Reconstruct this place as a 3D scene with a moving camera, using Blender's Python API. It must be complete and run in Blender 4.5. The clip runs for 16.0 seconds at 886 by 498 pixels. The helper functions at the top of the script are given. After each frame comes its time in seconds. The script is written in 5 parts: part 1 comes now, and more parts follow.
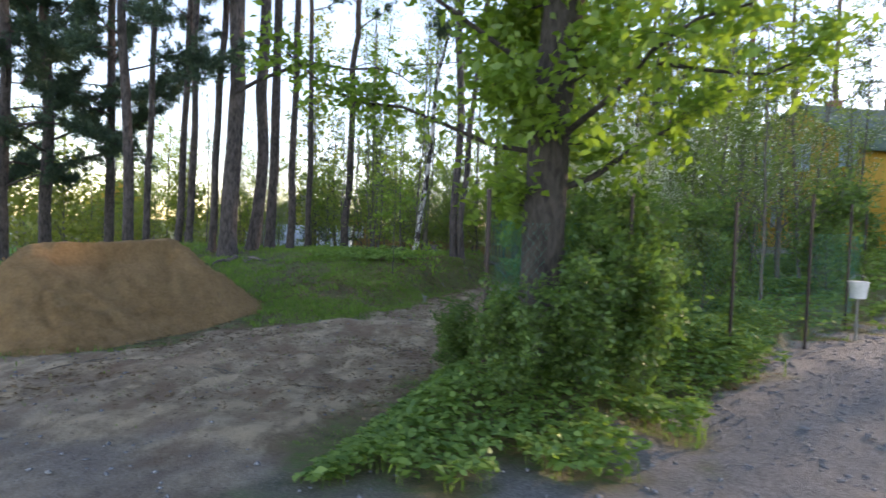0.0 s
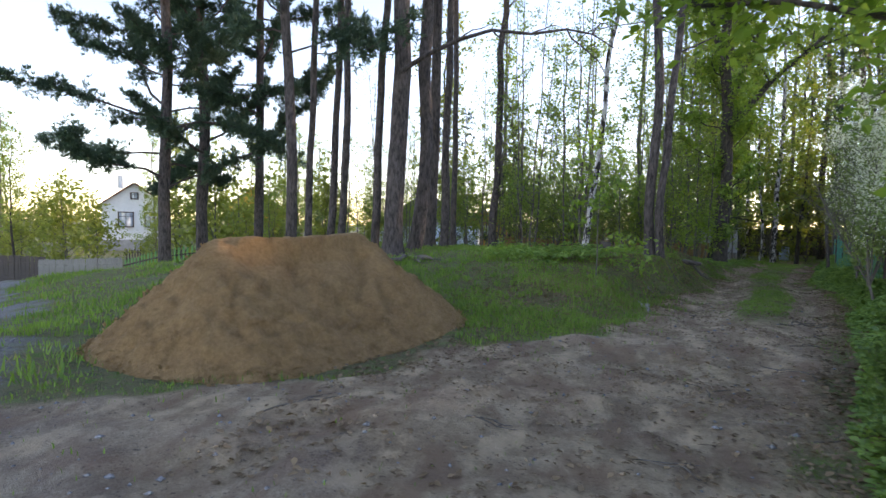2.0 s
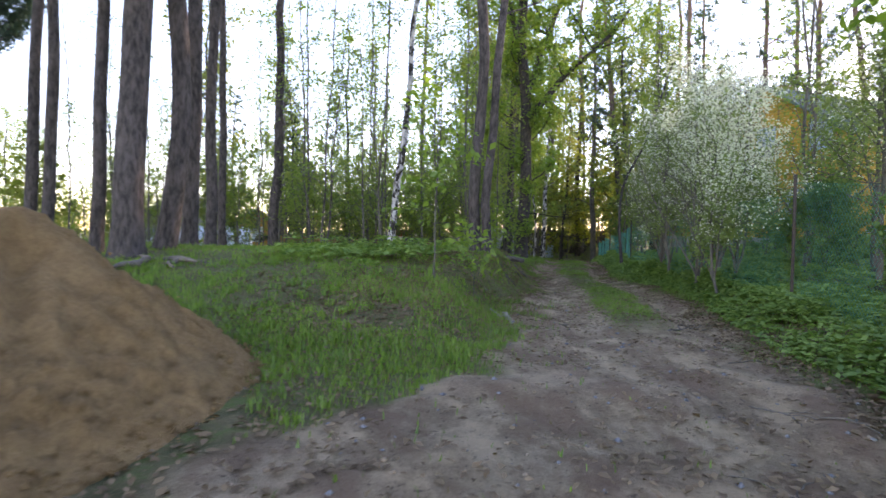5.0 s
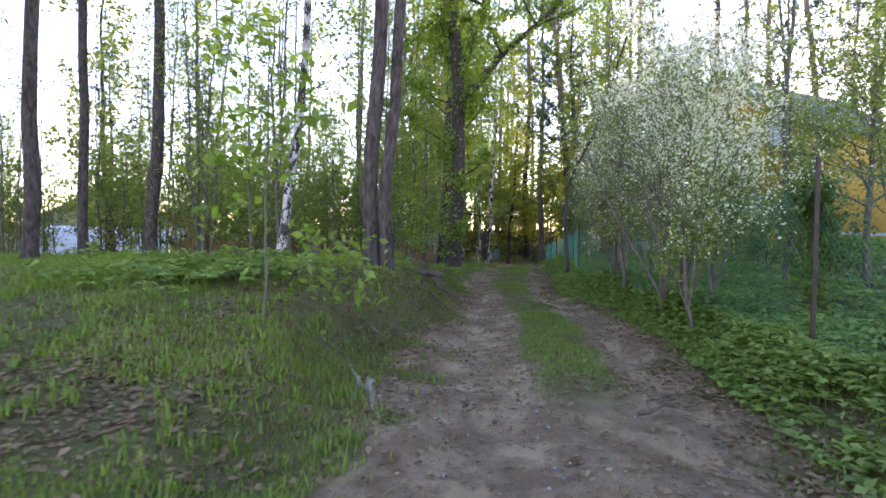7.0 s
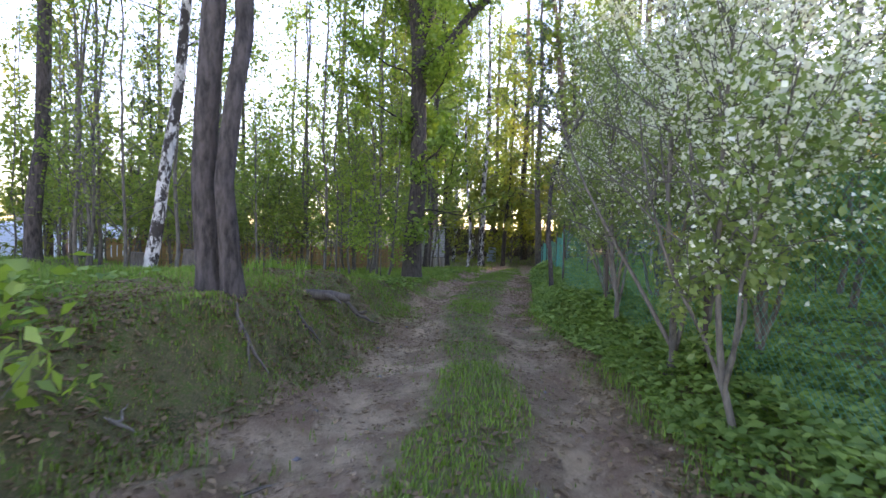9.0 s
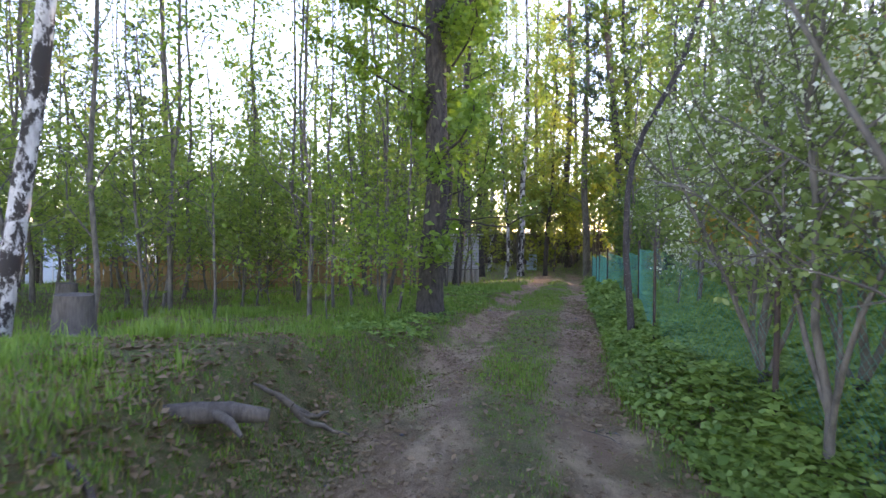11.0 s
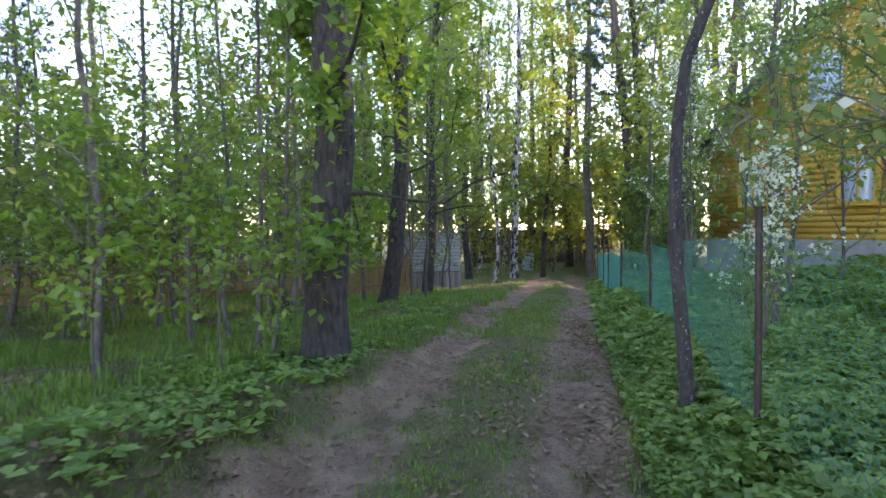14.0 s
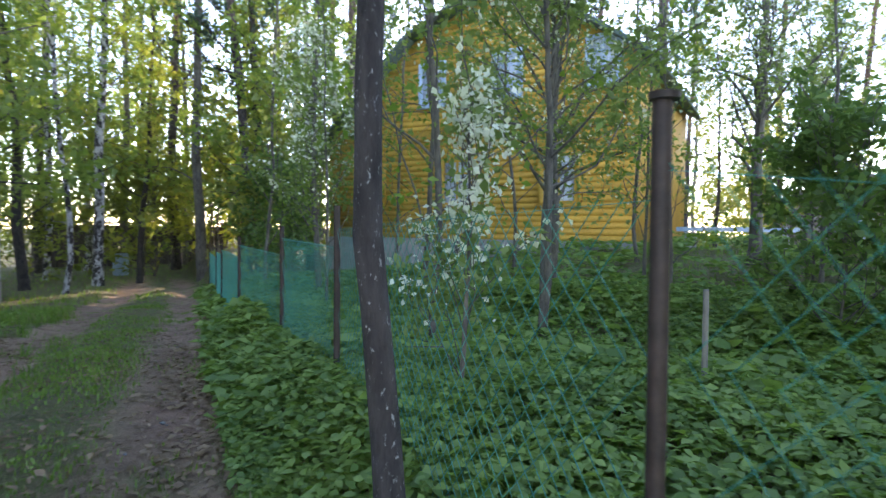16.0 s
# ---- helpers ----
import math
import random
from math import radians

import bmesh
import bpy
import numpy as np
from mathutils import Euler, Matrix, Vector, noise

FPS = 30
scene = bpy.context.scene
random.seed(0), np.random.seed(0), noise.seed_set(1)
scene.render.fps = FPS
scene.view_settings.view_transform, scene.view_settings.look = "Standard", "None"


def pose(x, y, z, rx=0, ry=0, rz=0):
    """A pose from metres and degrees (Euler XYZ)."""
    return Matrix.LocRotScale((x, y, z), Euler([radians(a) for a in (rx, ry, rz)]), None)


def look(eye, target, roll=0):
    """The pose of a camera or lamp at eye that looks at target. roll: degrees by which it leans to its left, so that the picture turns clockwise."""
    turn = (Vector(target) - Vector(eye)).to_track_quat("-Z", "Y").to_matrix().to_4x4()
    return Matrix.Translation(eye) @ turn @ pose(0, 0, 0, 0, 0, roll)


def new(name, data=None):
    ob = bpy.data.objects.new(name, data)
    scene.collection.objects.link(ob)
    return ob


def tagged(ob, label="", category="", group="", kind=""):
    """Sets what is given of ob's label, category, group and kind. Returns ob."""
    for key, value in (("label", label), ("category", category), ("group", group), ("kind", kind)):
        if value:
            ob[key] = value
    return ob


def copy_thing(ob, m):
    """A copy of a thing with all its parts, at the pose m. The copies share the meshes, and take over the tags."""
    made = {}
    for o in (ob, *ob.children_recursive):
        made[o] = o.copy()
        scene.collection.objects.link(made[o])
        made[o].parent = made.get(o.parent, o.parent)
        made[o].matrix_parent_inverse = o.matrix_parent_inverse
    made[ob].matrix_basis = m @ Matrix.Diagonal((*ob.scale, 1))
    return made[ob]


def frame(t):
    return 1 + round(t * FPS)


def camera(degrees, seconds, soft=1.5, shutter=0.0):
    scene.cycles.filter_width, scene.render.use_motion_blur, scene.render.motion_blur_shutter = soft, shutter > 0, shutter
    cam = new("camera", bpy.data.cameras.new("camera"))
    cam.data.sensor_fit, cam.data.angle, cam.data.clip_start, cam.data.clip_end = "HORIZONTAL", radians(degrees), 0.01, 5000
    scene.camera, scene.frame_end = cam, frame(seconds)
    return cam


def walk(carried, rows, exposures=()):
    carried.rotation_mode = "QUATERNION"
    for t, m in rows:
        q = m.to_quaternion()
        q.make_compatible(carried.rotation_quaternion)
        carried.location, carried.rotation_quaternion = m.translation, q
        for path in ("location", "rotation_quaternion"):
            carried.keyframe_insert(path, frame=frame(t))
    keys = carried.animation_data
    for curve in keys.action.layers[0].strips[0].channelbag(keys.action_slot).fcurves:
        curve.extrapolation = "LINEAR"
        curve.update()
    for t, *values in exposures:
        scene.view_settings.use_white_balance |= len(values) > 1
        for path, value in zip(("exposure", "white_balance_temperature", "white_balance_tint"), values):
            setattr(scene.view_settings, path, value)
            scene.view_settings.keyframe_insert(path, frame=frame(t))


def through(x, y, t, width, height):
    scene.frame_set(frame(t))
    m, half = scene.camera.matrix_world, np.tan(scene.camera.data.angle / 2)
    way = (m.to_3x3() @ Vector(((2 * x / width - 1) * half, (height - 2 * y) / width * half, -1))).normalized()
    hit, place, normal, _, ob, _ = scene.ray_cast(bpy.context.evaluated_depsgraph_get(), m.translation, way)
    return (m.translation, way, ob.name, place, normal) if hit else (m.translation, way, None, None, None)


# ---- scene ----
cam = camera(77.0, 16.0, soft=1.5, shutter=0.3)
PATH = [
    (0, (0.901, 0.650, 1.570), (0.864, 2.648, 1.483), 1.9),
    (0.5, (0.371, 1.147, 1.519), (0.151, 3.133, 1.424), 1.4),
    (1, (-0.058, 1.630, 1.467), (-0.378, 3.602, 1.375), 1.3),
    (1.5, (-0.554, 2.057, 1.415), (-0.956, 4.014, 1.320), 1.2),
    (2, (-0.987, 2.512, 1.356), (-1.408, 4.465, 1.262), 1.0),
    (2.5, (-1.375, 2.955, 1.326), (-1.794, 4.909, 1.237), 0.9),
    (3, (-1.684, 3.391, 1.280), (-1.998, 5.364, 1.196), 0.9),
    (3.5, (-1.913, 3.808, 1.241), (-2.054, 5.801, 1.164), 0.8),
    (4, (-1.983, 4.335, 1.170), (-1.887, 6.331, 1.099), 0.9),
    (4.5, (-1.935, 4.917, 1.139), (-1.689, 6.900, 1.071), 0.8),
    (5, (-1.668, 5.458, 1.089), (-1.293, 7.422, 1.023), 0.9),
    (5.2, (-1.546, 5.721, 1.117), (-1.117, 7.674, 1.054), 1.0),
    (7.3, (0.042, 8.268, 1.212), (0.575, 10.194, 1.145), 0.9),
    (7.5, (0.221, 8.515, 1.209), (0.750, 10.442, 1.140), 0.9),
    (8, (0.780, 9.120, 1.239), (1.300, 11.049, 1.169), 0.9),
    (8.5, (1.240, 9.797, 1.255), (1.769, 11.725, 1.187), 0.9),
    (9, (1.677, 10.447, 1.286), (2.180, 12.382, 1.212), 1.3),
    (9.2, (1.839, 10.728, 1.330), (2.319, 12.668, 1.261), 1.0),
    (11.3, (2.770, 13.976, 1.510), (3.139, 15.940, 1.440), 0.3),
    (11.5, (2.895, 14.209, 1.487), (3.267, 16.173, 1.411), 0.1),
    (12, (3.202, 14.796, 1.428), (3.578, 16.759, 1.355), -0.3),
    (12.5, (3.413, 15.386, 1.409), (3.784, 17.350, 1.334), -0.1),
    (13, (3.642, 15.957, 1.346), (4.007, 17.921, 1.270), 0.0),
    (13.5, (3.895, 16.541, 1.371), (4.244, 18.509, 1.295), -0.2),
    (14, (4.215, 17.041, 1.342), (4.578, 19.007, 1.272), -0.4),
    (14.5, (4.531, 17.557, 1.353), (5.004, 19.499, 1.280), -0.4),
    (15, (4.824, 18.016, 1.327), (5.716, 19.805, 1.261), 0.2),
    (15.5, (5.064, 18.561, 1.284), (6.350, 20.092, 1.223), 0.8),
    (16, (5.284, 19.064, 1.214), (6.781, 20.389, 1.149), 0.7),
]
walk(cam, [(t, look(eye, target, roll)) for t, eye, target, roll in PATH], exposures=[(0.0, 2.2, 7900, 26), (2.5, 2.22, 7900, 29), (5.0, 2.66, 7950, 33), (7.5, 2.95, 7800, 38), (9.0, 3.08, 7700, 38), (12.5, 3.38, 7400, 37), (16.0, 3.2, 7300, 28)])

# ---- sky and sun: low evening sun behind the trees ----
SUN_BEARING, SUN_HEIGHT = 52.0, 12.0
world = bpy.data.worlds.new("evening_sky")
scene.world = world
world.use_nodes = True
wn = world.node_tree
sky = wn.nodes.new("ShaderNodeTexSky")
sky.sky_type, sky.sun_disc = "NISHITA", False
sky.sun_elevation, sky.sun_rotation = radians(SUN_HEIGHT), radians(SUN_BEARING)
sky.air_density, sky.dust_density, sky.ozone_density = 0.8, 0.05, 1.3
wn.nodes["Background"].inputs[1].default_value = 0.15
wn.links.new(sky.outputs[0], wn.nodes["Background"].inputs[0])
sun_data = bpy.data.lights.new("sun", "SUN")
sun_data.energy, sun_data.angle, sun_data.color = 1.4, radians(1.0), (1.0, 0.86, 0.66)
sun = new("sun", sun_data)
_b, _h = radians(SUN_BEARING), radians(SUN_HEIGHT)
sun.matrix_world = look((math.sin(_b) * 50, math.cos(_b) * 50, math.tan(_h) * 50), (0, 0, 0))


# ---- materials ----
def nodes_of(name):
    m = bpy.data.materials.new(name)
    m.use_nodes = True
    nt = m.node_tree
    return m, nt, nt.nodes["Principled BSDF"]


def add_node(nt, kind, **values):
    n = nt.nodes.new(kind)
    for k, v in values.items():
        n.inputs[k].default_value = v
    return n


def ramp(nt, fac, stops):
    r = nt.nodes.new("ShaderNodeValToRGB")
    el = r.color_ramp.elements
    while len(el) < len(stops):
        el.new(0.5)
    for e, (p, c) in zip(el, stops):
        e.position, e.color = p, (*c, 1)
    nt.links.new(fac, r.inputs[0])
    return r.outputs[0]


def mix(nt, fac, a, b, mode="MIX"):
    n = nt.nodes.new("ShaderNodeMix")
    n.data_type, n.blend_type = "RGBA", mode
    for sock, val in ((n.inputs[0], fac), (n.inputs[6], a), (n.inputs[7], b)):
        if hasattr(val, "links"):
            nt.links.new(val, sock)
        elif isinstance(val, tuple):
            sock.default_value = (*val, 1)
        else:
            sock.default_value = val
    return n.outputs[2]


def coords(nt, scale=(1, 1, 1), kind="Object"):
    tc = nt.nodes.new("ShaderNodeTexCoord")
    mp = nt.nodes.new("ShaderNodeMapping")
    mp.inputs["Scale"].default_value = scale
    nt.links.new(tc.outputs[kind], mp.inputs[0])
    return mp.outputs[0]


def noise_of(nt, vec, scale, detail=6, rough=0.6):
    n = add_node(nt, "ShaderNodeTexNoise", Scale=scale, Detail=detail, Roughness=rough)
    nt.links.new(vec, n.inputs["Vector"])
    return n.outputs[0]


def bump(nt, bsdf, height, strength=0.5, distance=0.02):
    b = add_node(nt, "ShaderNodeBump", Strength=strength, Distance=distance)
    nt.links.new(height, b.inputs["Height"])
    nt.links.new(b.outputs[0], bsdf.inputs["Normal"])


def grainy(name, dark, light, scale=6.0, stretch=(1, 1, 1), rough=0.85, relief=0.4, depth=0.01, metal=0.0, fine=40.0):
    """A surface with stains at one scale and grain at another."""
    m, nt, p = nodes_of(name)
    v = coords(nt, stretch)
    big, small = noise_of(nt, v, scale), noise_of(nt, v, fine, 4, 0.7)
    c = ramp(nt, big, [(0.32, dark), (0.68, light)])
    c = mix(nt, 0.35, c, ramp(nt, small, [(0.3, tuple(x * 0.55 for x in dark)), (0.7, tuple(min(1, x * 1.25) for x in light))]))
    nt.links.new(c, p.inputs["Base Color"])
    p.inputs["Roughness"].default_value, p.inputs["Metallic"].default_value = rough, metal
    bump(nt, p, small, relief, depth)
    return m


def bark(name, dark, light, upper=None, upper_from=6.0, patches=None, patch_scale=9.0, patch_at=0.6, ridge=14.0, depth=0.03, stretch=0.3):
    m, nt, p = nodes_of(name)
    v = coords(nt, (1, 1, stretch))
    rid = noise_of(nt, v, ridge, 8, 0.65)
    big = noise_of(nt, coords(nt), 2.3, 4)
    c = ramp(nt, rid, [(0.36, dark), (0.62, light)])
    c = mix(nt, 0.3, c, ramp(nt, big, [(0.3, dark), (0.7, light)]))
    if upper:
        sep = nt.nodes.new("ShaderNodeSeparateXYZ")
        nt.links.new(coords(nt), sep.inputs[0])
        mr = add_node(nt, "ShaderNodeMapRange")
        mr.inputs[1].default_value, mr.inputs[2].default_value = upper_from, upper_from + 6
        nt.links.new(sep.outputs[2], mr.inputs[0])
        c = mix(nt, mr.outputs[0], c, mix(nt, 0.6, c, upper))
    if patches:
        pn = noise_of(nt, coords(nt, (1, 1, 0.55)), patch_scale, 7, 0.72)
        c = mix(nt, ramp(nt, pn, [(patch_at, (0, 0, 0)), (patch_at + 0.05, (1, 1, 1))]), c, patches)
    nt.links.new(c, p.inputs["Base Color"])
    p.inputs["Roughness"].default_value = 0.92
    bump(nt, p, rid, 1.0, depth)
    return m


def leafy(name, dark, light, through=0.45, rough=0.5):
    """Thin leaves: each leaf has its own tone, and lets light through."""
    m = bpy.data.materials.new(name)
    m.use_nodes = True
    nt = m.node_tree
    out = nt.nodes["Material Output"]
    nt.nodes.remove(nt.nodes["Principled BSDF"])
    g = nt.nodes.new("ShaderNodeNewGeometry")
    c = ramp(nt, g.outputs["Random Per Island"], [(0.0, dark), (1.0, light)])
    c = mix(nt, 0.35, c, ramp(nt, noise_of(nt, coords(nt), 0.9, 3), [(0.3, dark), (0.7, light)]))
    dif, tr, gl = nt.nodes.new("ShaderNodeBsdfDiffuse"), nt.nodes.new("ShaderNodeBsdfTranslucent"), add_node(nt, "ShaderNodeBsdfGlossy", Roughness=rough)
    nt.links.new(c, dif.inputs[0])
    nt.links.new(mix(nt, 1.0, c, (1.25, 1.25, 0.7), "MULTIPLY"), tr.inputs[0])
    a, b = add_node(nt, "ShaderNodeMixShader", Fac=through), add_node(nt, "ShaderNodeMixShader", Fac=0.04)
    nt.links.new(dif.outputs[0], a.inputs[1])
    nt.links.new(tr.outputs[0], a.inputs[2])
    nt.links.new(a.outputs[0], b.inputs[1])
    nt.links.new(gl.outputs[0], b.inputs[2])
    nt.links.new(b.outputs[0], out.inputs[0])
    return m


# Opaque glossy pane; the mottled pale blue base colour paints in reflected sky.
def glass_of(name, sky_tint=(0.55, 0.65, 0.75)):
    m, nt, p = nodes_of(name)
    nt.links.new(ramp(nt, noise_of(nt, coords(nt), 1.2, 2), [(0.3, tuple(x * 0.6 for x in sky_tint)), (0.7, sky_tint)]), p.inputs["Base Color"])
    p.inputs["Roughness"].default_value, p.inputs["Specular IOR Level"].default_value = 0.06, 0.9
    return m


M = dict(
    pine_bark=bark("pine_bark", (0.010, 0.009, 0.009), (0.135, 0.112, 0.107), ridge=19, depth=0.05, upper=(0.26, 0.155, 0.10), upper_from=7.5),
    oak_bark=bark("oak_bark", (0.014, 0.012, 0.011), (0.10, 0.085, 0.075), ridge=24, depth=0.05),
    grey_bark=bark("grey_bark", (0.05, 0.046, 0.04), (0.19, 0.172, 0.145), ridge=22, depth=0.012),
    birch_bark=bark("birch_bark", (0.30, 0.29, 0.28), (0.64, 0.63, 0.61), patches=(0.035, 0.03, 0.027), patch_scale=6.0, patch_at=0.465, depth=0.006),
    lichen_bark=bark("lichen_bark", (0.018, 0.016, 0.017), (0.075, 0.065, 0.065), patches=(0.33, 0.35, 0.34), patch_scale=55.0, patch_at=0.60, ridge=20),
    dead_wood=grainy("dead_wood", (0.03, 0.025, 0.022), (0.15, 0.13, 0.112), 5, (1, 1, 0.2), relief=0.8),
    root_wood=grainy("root_wood", (0.06, 0.05, 0.042), (0.2, 0.17, 0.14), 6, relief=0.8),
    bleached_root=grainy("bleached_root", (0.12, 0.105, 0.088), (0.34, 0.31, 0.265), 7, relief=0.8),
    pine_needle=leafy("pine_needle", (0.025, 0.06, 0.045), (0.075, 0.14, 0.085), 0.25),
    spruce_needle=leafy("spruce_needle", (0.015, 0.04, 0.02), (0.05, 0.09, 0.035), 0.2),
    maple_leaf=leafy("maple_leaf", (0.10, 0.20, 0.03), (0.27, 0.42, 0.07), 0.55),
    oak_leaf=leafy("oak_leaf", (0.08, 0.17, 0.025), (0.23, 0.37, 0.06), 0.5),
    birch_leaf=leafy("birch_leaf", (0.09, 0.17, 0.035), (0.26, 0.36, 0.08), 0.55),
    far_leaf=leafy("far_leaf", (0.09, 0.17, 0.04), (0.27, 0.36, 0.09), 0.55),
    willow_leaf=leafy("willow_leaf", (0.11, 0.16, 0.03), (0.30, 0.34, 0.08), 0.5),
    shrub_leaf=leafy("shrub_leaf", (0.045, 0.115, 0.03), (0.17, 0.29, 0.07), 0.45),
    cherry_leaf=leafy("cherry_leaf", (0.10, 0.18, 0.05), (0.28, 0.37, 0.12), 0.45),
    blossom=leafy("blossom", (0.62, 0.66, 0.62), (0.88, 0.9, 0.86), 0.4),
    elder_leaf=leafy("elder_leaf", (0.055, 0.155, 0.035), (0.28, 0.43, 0.11), 0.42),
    grass=leafy("grass", (0.06, 0.16, 0.02), (0.25, 0.41, 0.07), 0.45),
    dry_grass=leafy("dry_grass", (0.17, 0.13, 0.06), (0.36, 0.28, 0.15), 0.3),
    litter=leafy("litter", (0.09, 0.055, 0.03), (0.32, 0.22, 0.13), 0.1),
    clod=grainy("clod", (0.14, 0.095, 0.062), (0.40, 0.30, 0.21), 9, relief=0.5),
    pebble=grainy("pebble", (0.10, 0.105, 0.115), (0.29, 0.29, 0.31), 9, relief=0.3),
    post_steel=grainy("post_steel", (0.016, 0.011, 0.010), (0.06, 0.038, 0.033), 14, rough=0.6, relief=0.3, depth=0.002),
    net_green=grainy("net_green", (0.012, 0.20, 0.15), (0.03, 0.34, 0.26), 3, rough=0.45, relief=0.0),
    yellow_board=grainy("yellow_board", (0.48, 0.26, 0.03), (0.66, 0.39, 0.06), 1.2, (0.3, 1, 1), rough=0.7, relief=0.15, depth=0.003),
    white_paint=grainy("white_paint", (0.7, 0.7, 0.68), (0.82, 0.82, 0.8), 2, rough=0.7, relief=0.1, depth=0.003),
    blue_paint=grainy("blue_paint", (0.30, 0.44, 0.58), (0.42, 0.56, 0.70), 3, rough=0.6, relief=0.1, depth=0.003),
    concrete=grainy("concrete", (0.24, 0.24, 0.23), (0.42, 0.42, 0.40), 2.5, relief=0.4),
    brick=grainy("brick", (0.22, 0.09, 0.06), (0.40, 0.19, 0.13), 8, relief=0.4),
    mortar=grainy("mortar", (0.30, 0.29, 0.27), (0.45, 0.43, 0.41), 8, relief=0.4),
    roof_brown=grainy("roof_brown", (0.10, 0.05, 0.035), (0.22, 0.11, 0.08), 3, rough=0.6, relief=0.3),
    roof_grey=grainy("roof_grey", (0.20, 0.20, 0.21), (0.40, 0.40, 0.41), 2, relief=0.3),
    roof_green=grainy("roof_green", (0.05, 0.09, 0.07), (0.12, 0.17, 0.14), 2, relief=0.3),
    board_grey=grainy("board_grey", (0.17, 0.16, 0.145), (0.40, 0.37, 0.33), 3, (1, 1, 0.15), relief=0.5, depth=0.004),
    board_dark=grainy("board_dark", (0.035, 0.028, 0.025), (0.11, 0.085, 0.07), 3, (1, 1, 0.15), relief=0.5, depth=0.004),
    board_warm=grainy("board_warm", (0.17, 0.10, 0.04), (0.36, 0.23, 0.10), 3, (1, 1, 0.15), relief=0.5, depth=0.004),
    picket_green=grainy("picket_green", (0.06, 0.22, 0.05), (0.14, 0.36, 0.09), 3, (1, 1, 0.2), rough=0.6, relief=0.3),
    metal_sheet=grainy("metal_sheet", (0.30, 0.31, 0.32), (0.52, 0.53, 0.54), 2, rough=0.45, metal=0.6, relief=0.1, depth=0.002),
    film=grainy("film", (0.50, 0.60, 0.70), (0.72, 0.80, 0.88), 1.5, rough=0.3, relief=0.2),
    orange_wall=grainy("orange_wall", (0.36, 0.16, 0.05), (0.52, 0.26, 0.08), 2, rough=0.8, relief=0.3),
    red_paint=grainy("red_paint", (0.28, 0.08, 0.04), (0.42, 0.14, 0.07), 4, relief=0.2),
    pail_white=grainy("pail_white", (0.72, 0.73, 0.74), (0.84, 0.85, 0.86), 4, rough=0.4, relief=0.05, depth=0.001),
    pane=glass_of("pane"),
    sand=None, ground=None,
)


def sand_material():
    m, nt, p = nodes_of("damp_sand")
    v = coords(nt)
    big, mid, fine = noise_of(nt, v, 1.1, 5), noise_of(nt, v, 7, 7, 0.7), noise_of(nt, v, 160, 3, 0.7)
    c = ramp(nt, big, [(0.34, (0.42, 0.23, 0.085)), (0.64, (0.60, 0.365, 0.16))])
    c = mix(nt, 0.4, c, ramp(nt, mid, [(0.36, (0.29, 0.15, 0.054)), (0.64, (0.74, 0.47, 0.21))]))
    lump = noise_of(nt, v, 24, 5, 0.65)
    c = mix(nt, 0.3, c, ramp(nt, lump, [(0.36, (0.28, 0.15, 0.055)), (0.6, (0.74, 0.47, 0.21))]))
    c = mix(nt, 0.25, c, ramp(nt, fine, [(0.35, (0.17, 0.10, 0.05)), (0.65, (0.54, 0.36, 0.21))]))
    nt.links.new(c, p.inputs["Base Color"])
    p.inputs["Roughness"].default_value = 0.95
    add = nt.nodes.new("ShaderNodeMath")
    add.operation = "ADD"
    nt.links.new(mid, add.inputs[0])
    nt.links.new(fine, add.inputs[1])
    bump(nt, p, add.outputs[0], 1.0, 0.06)
    return m


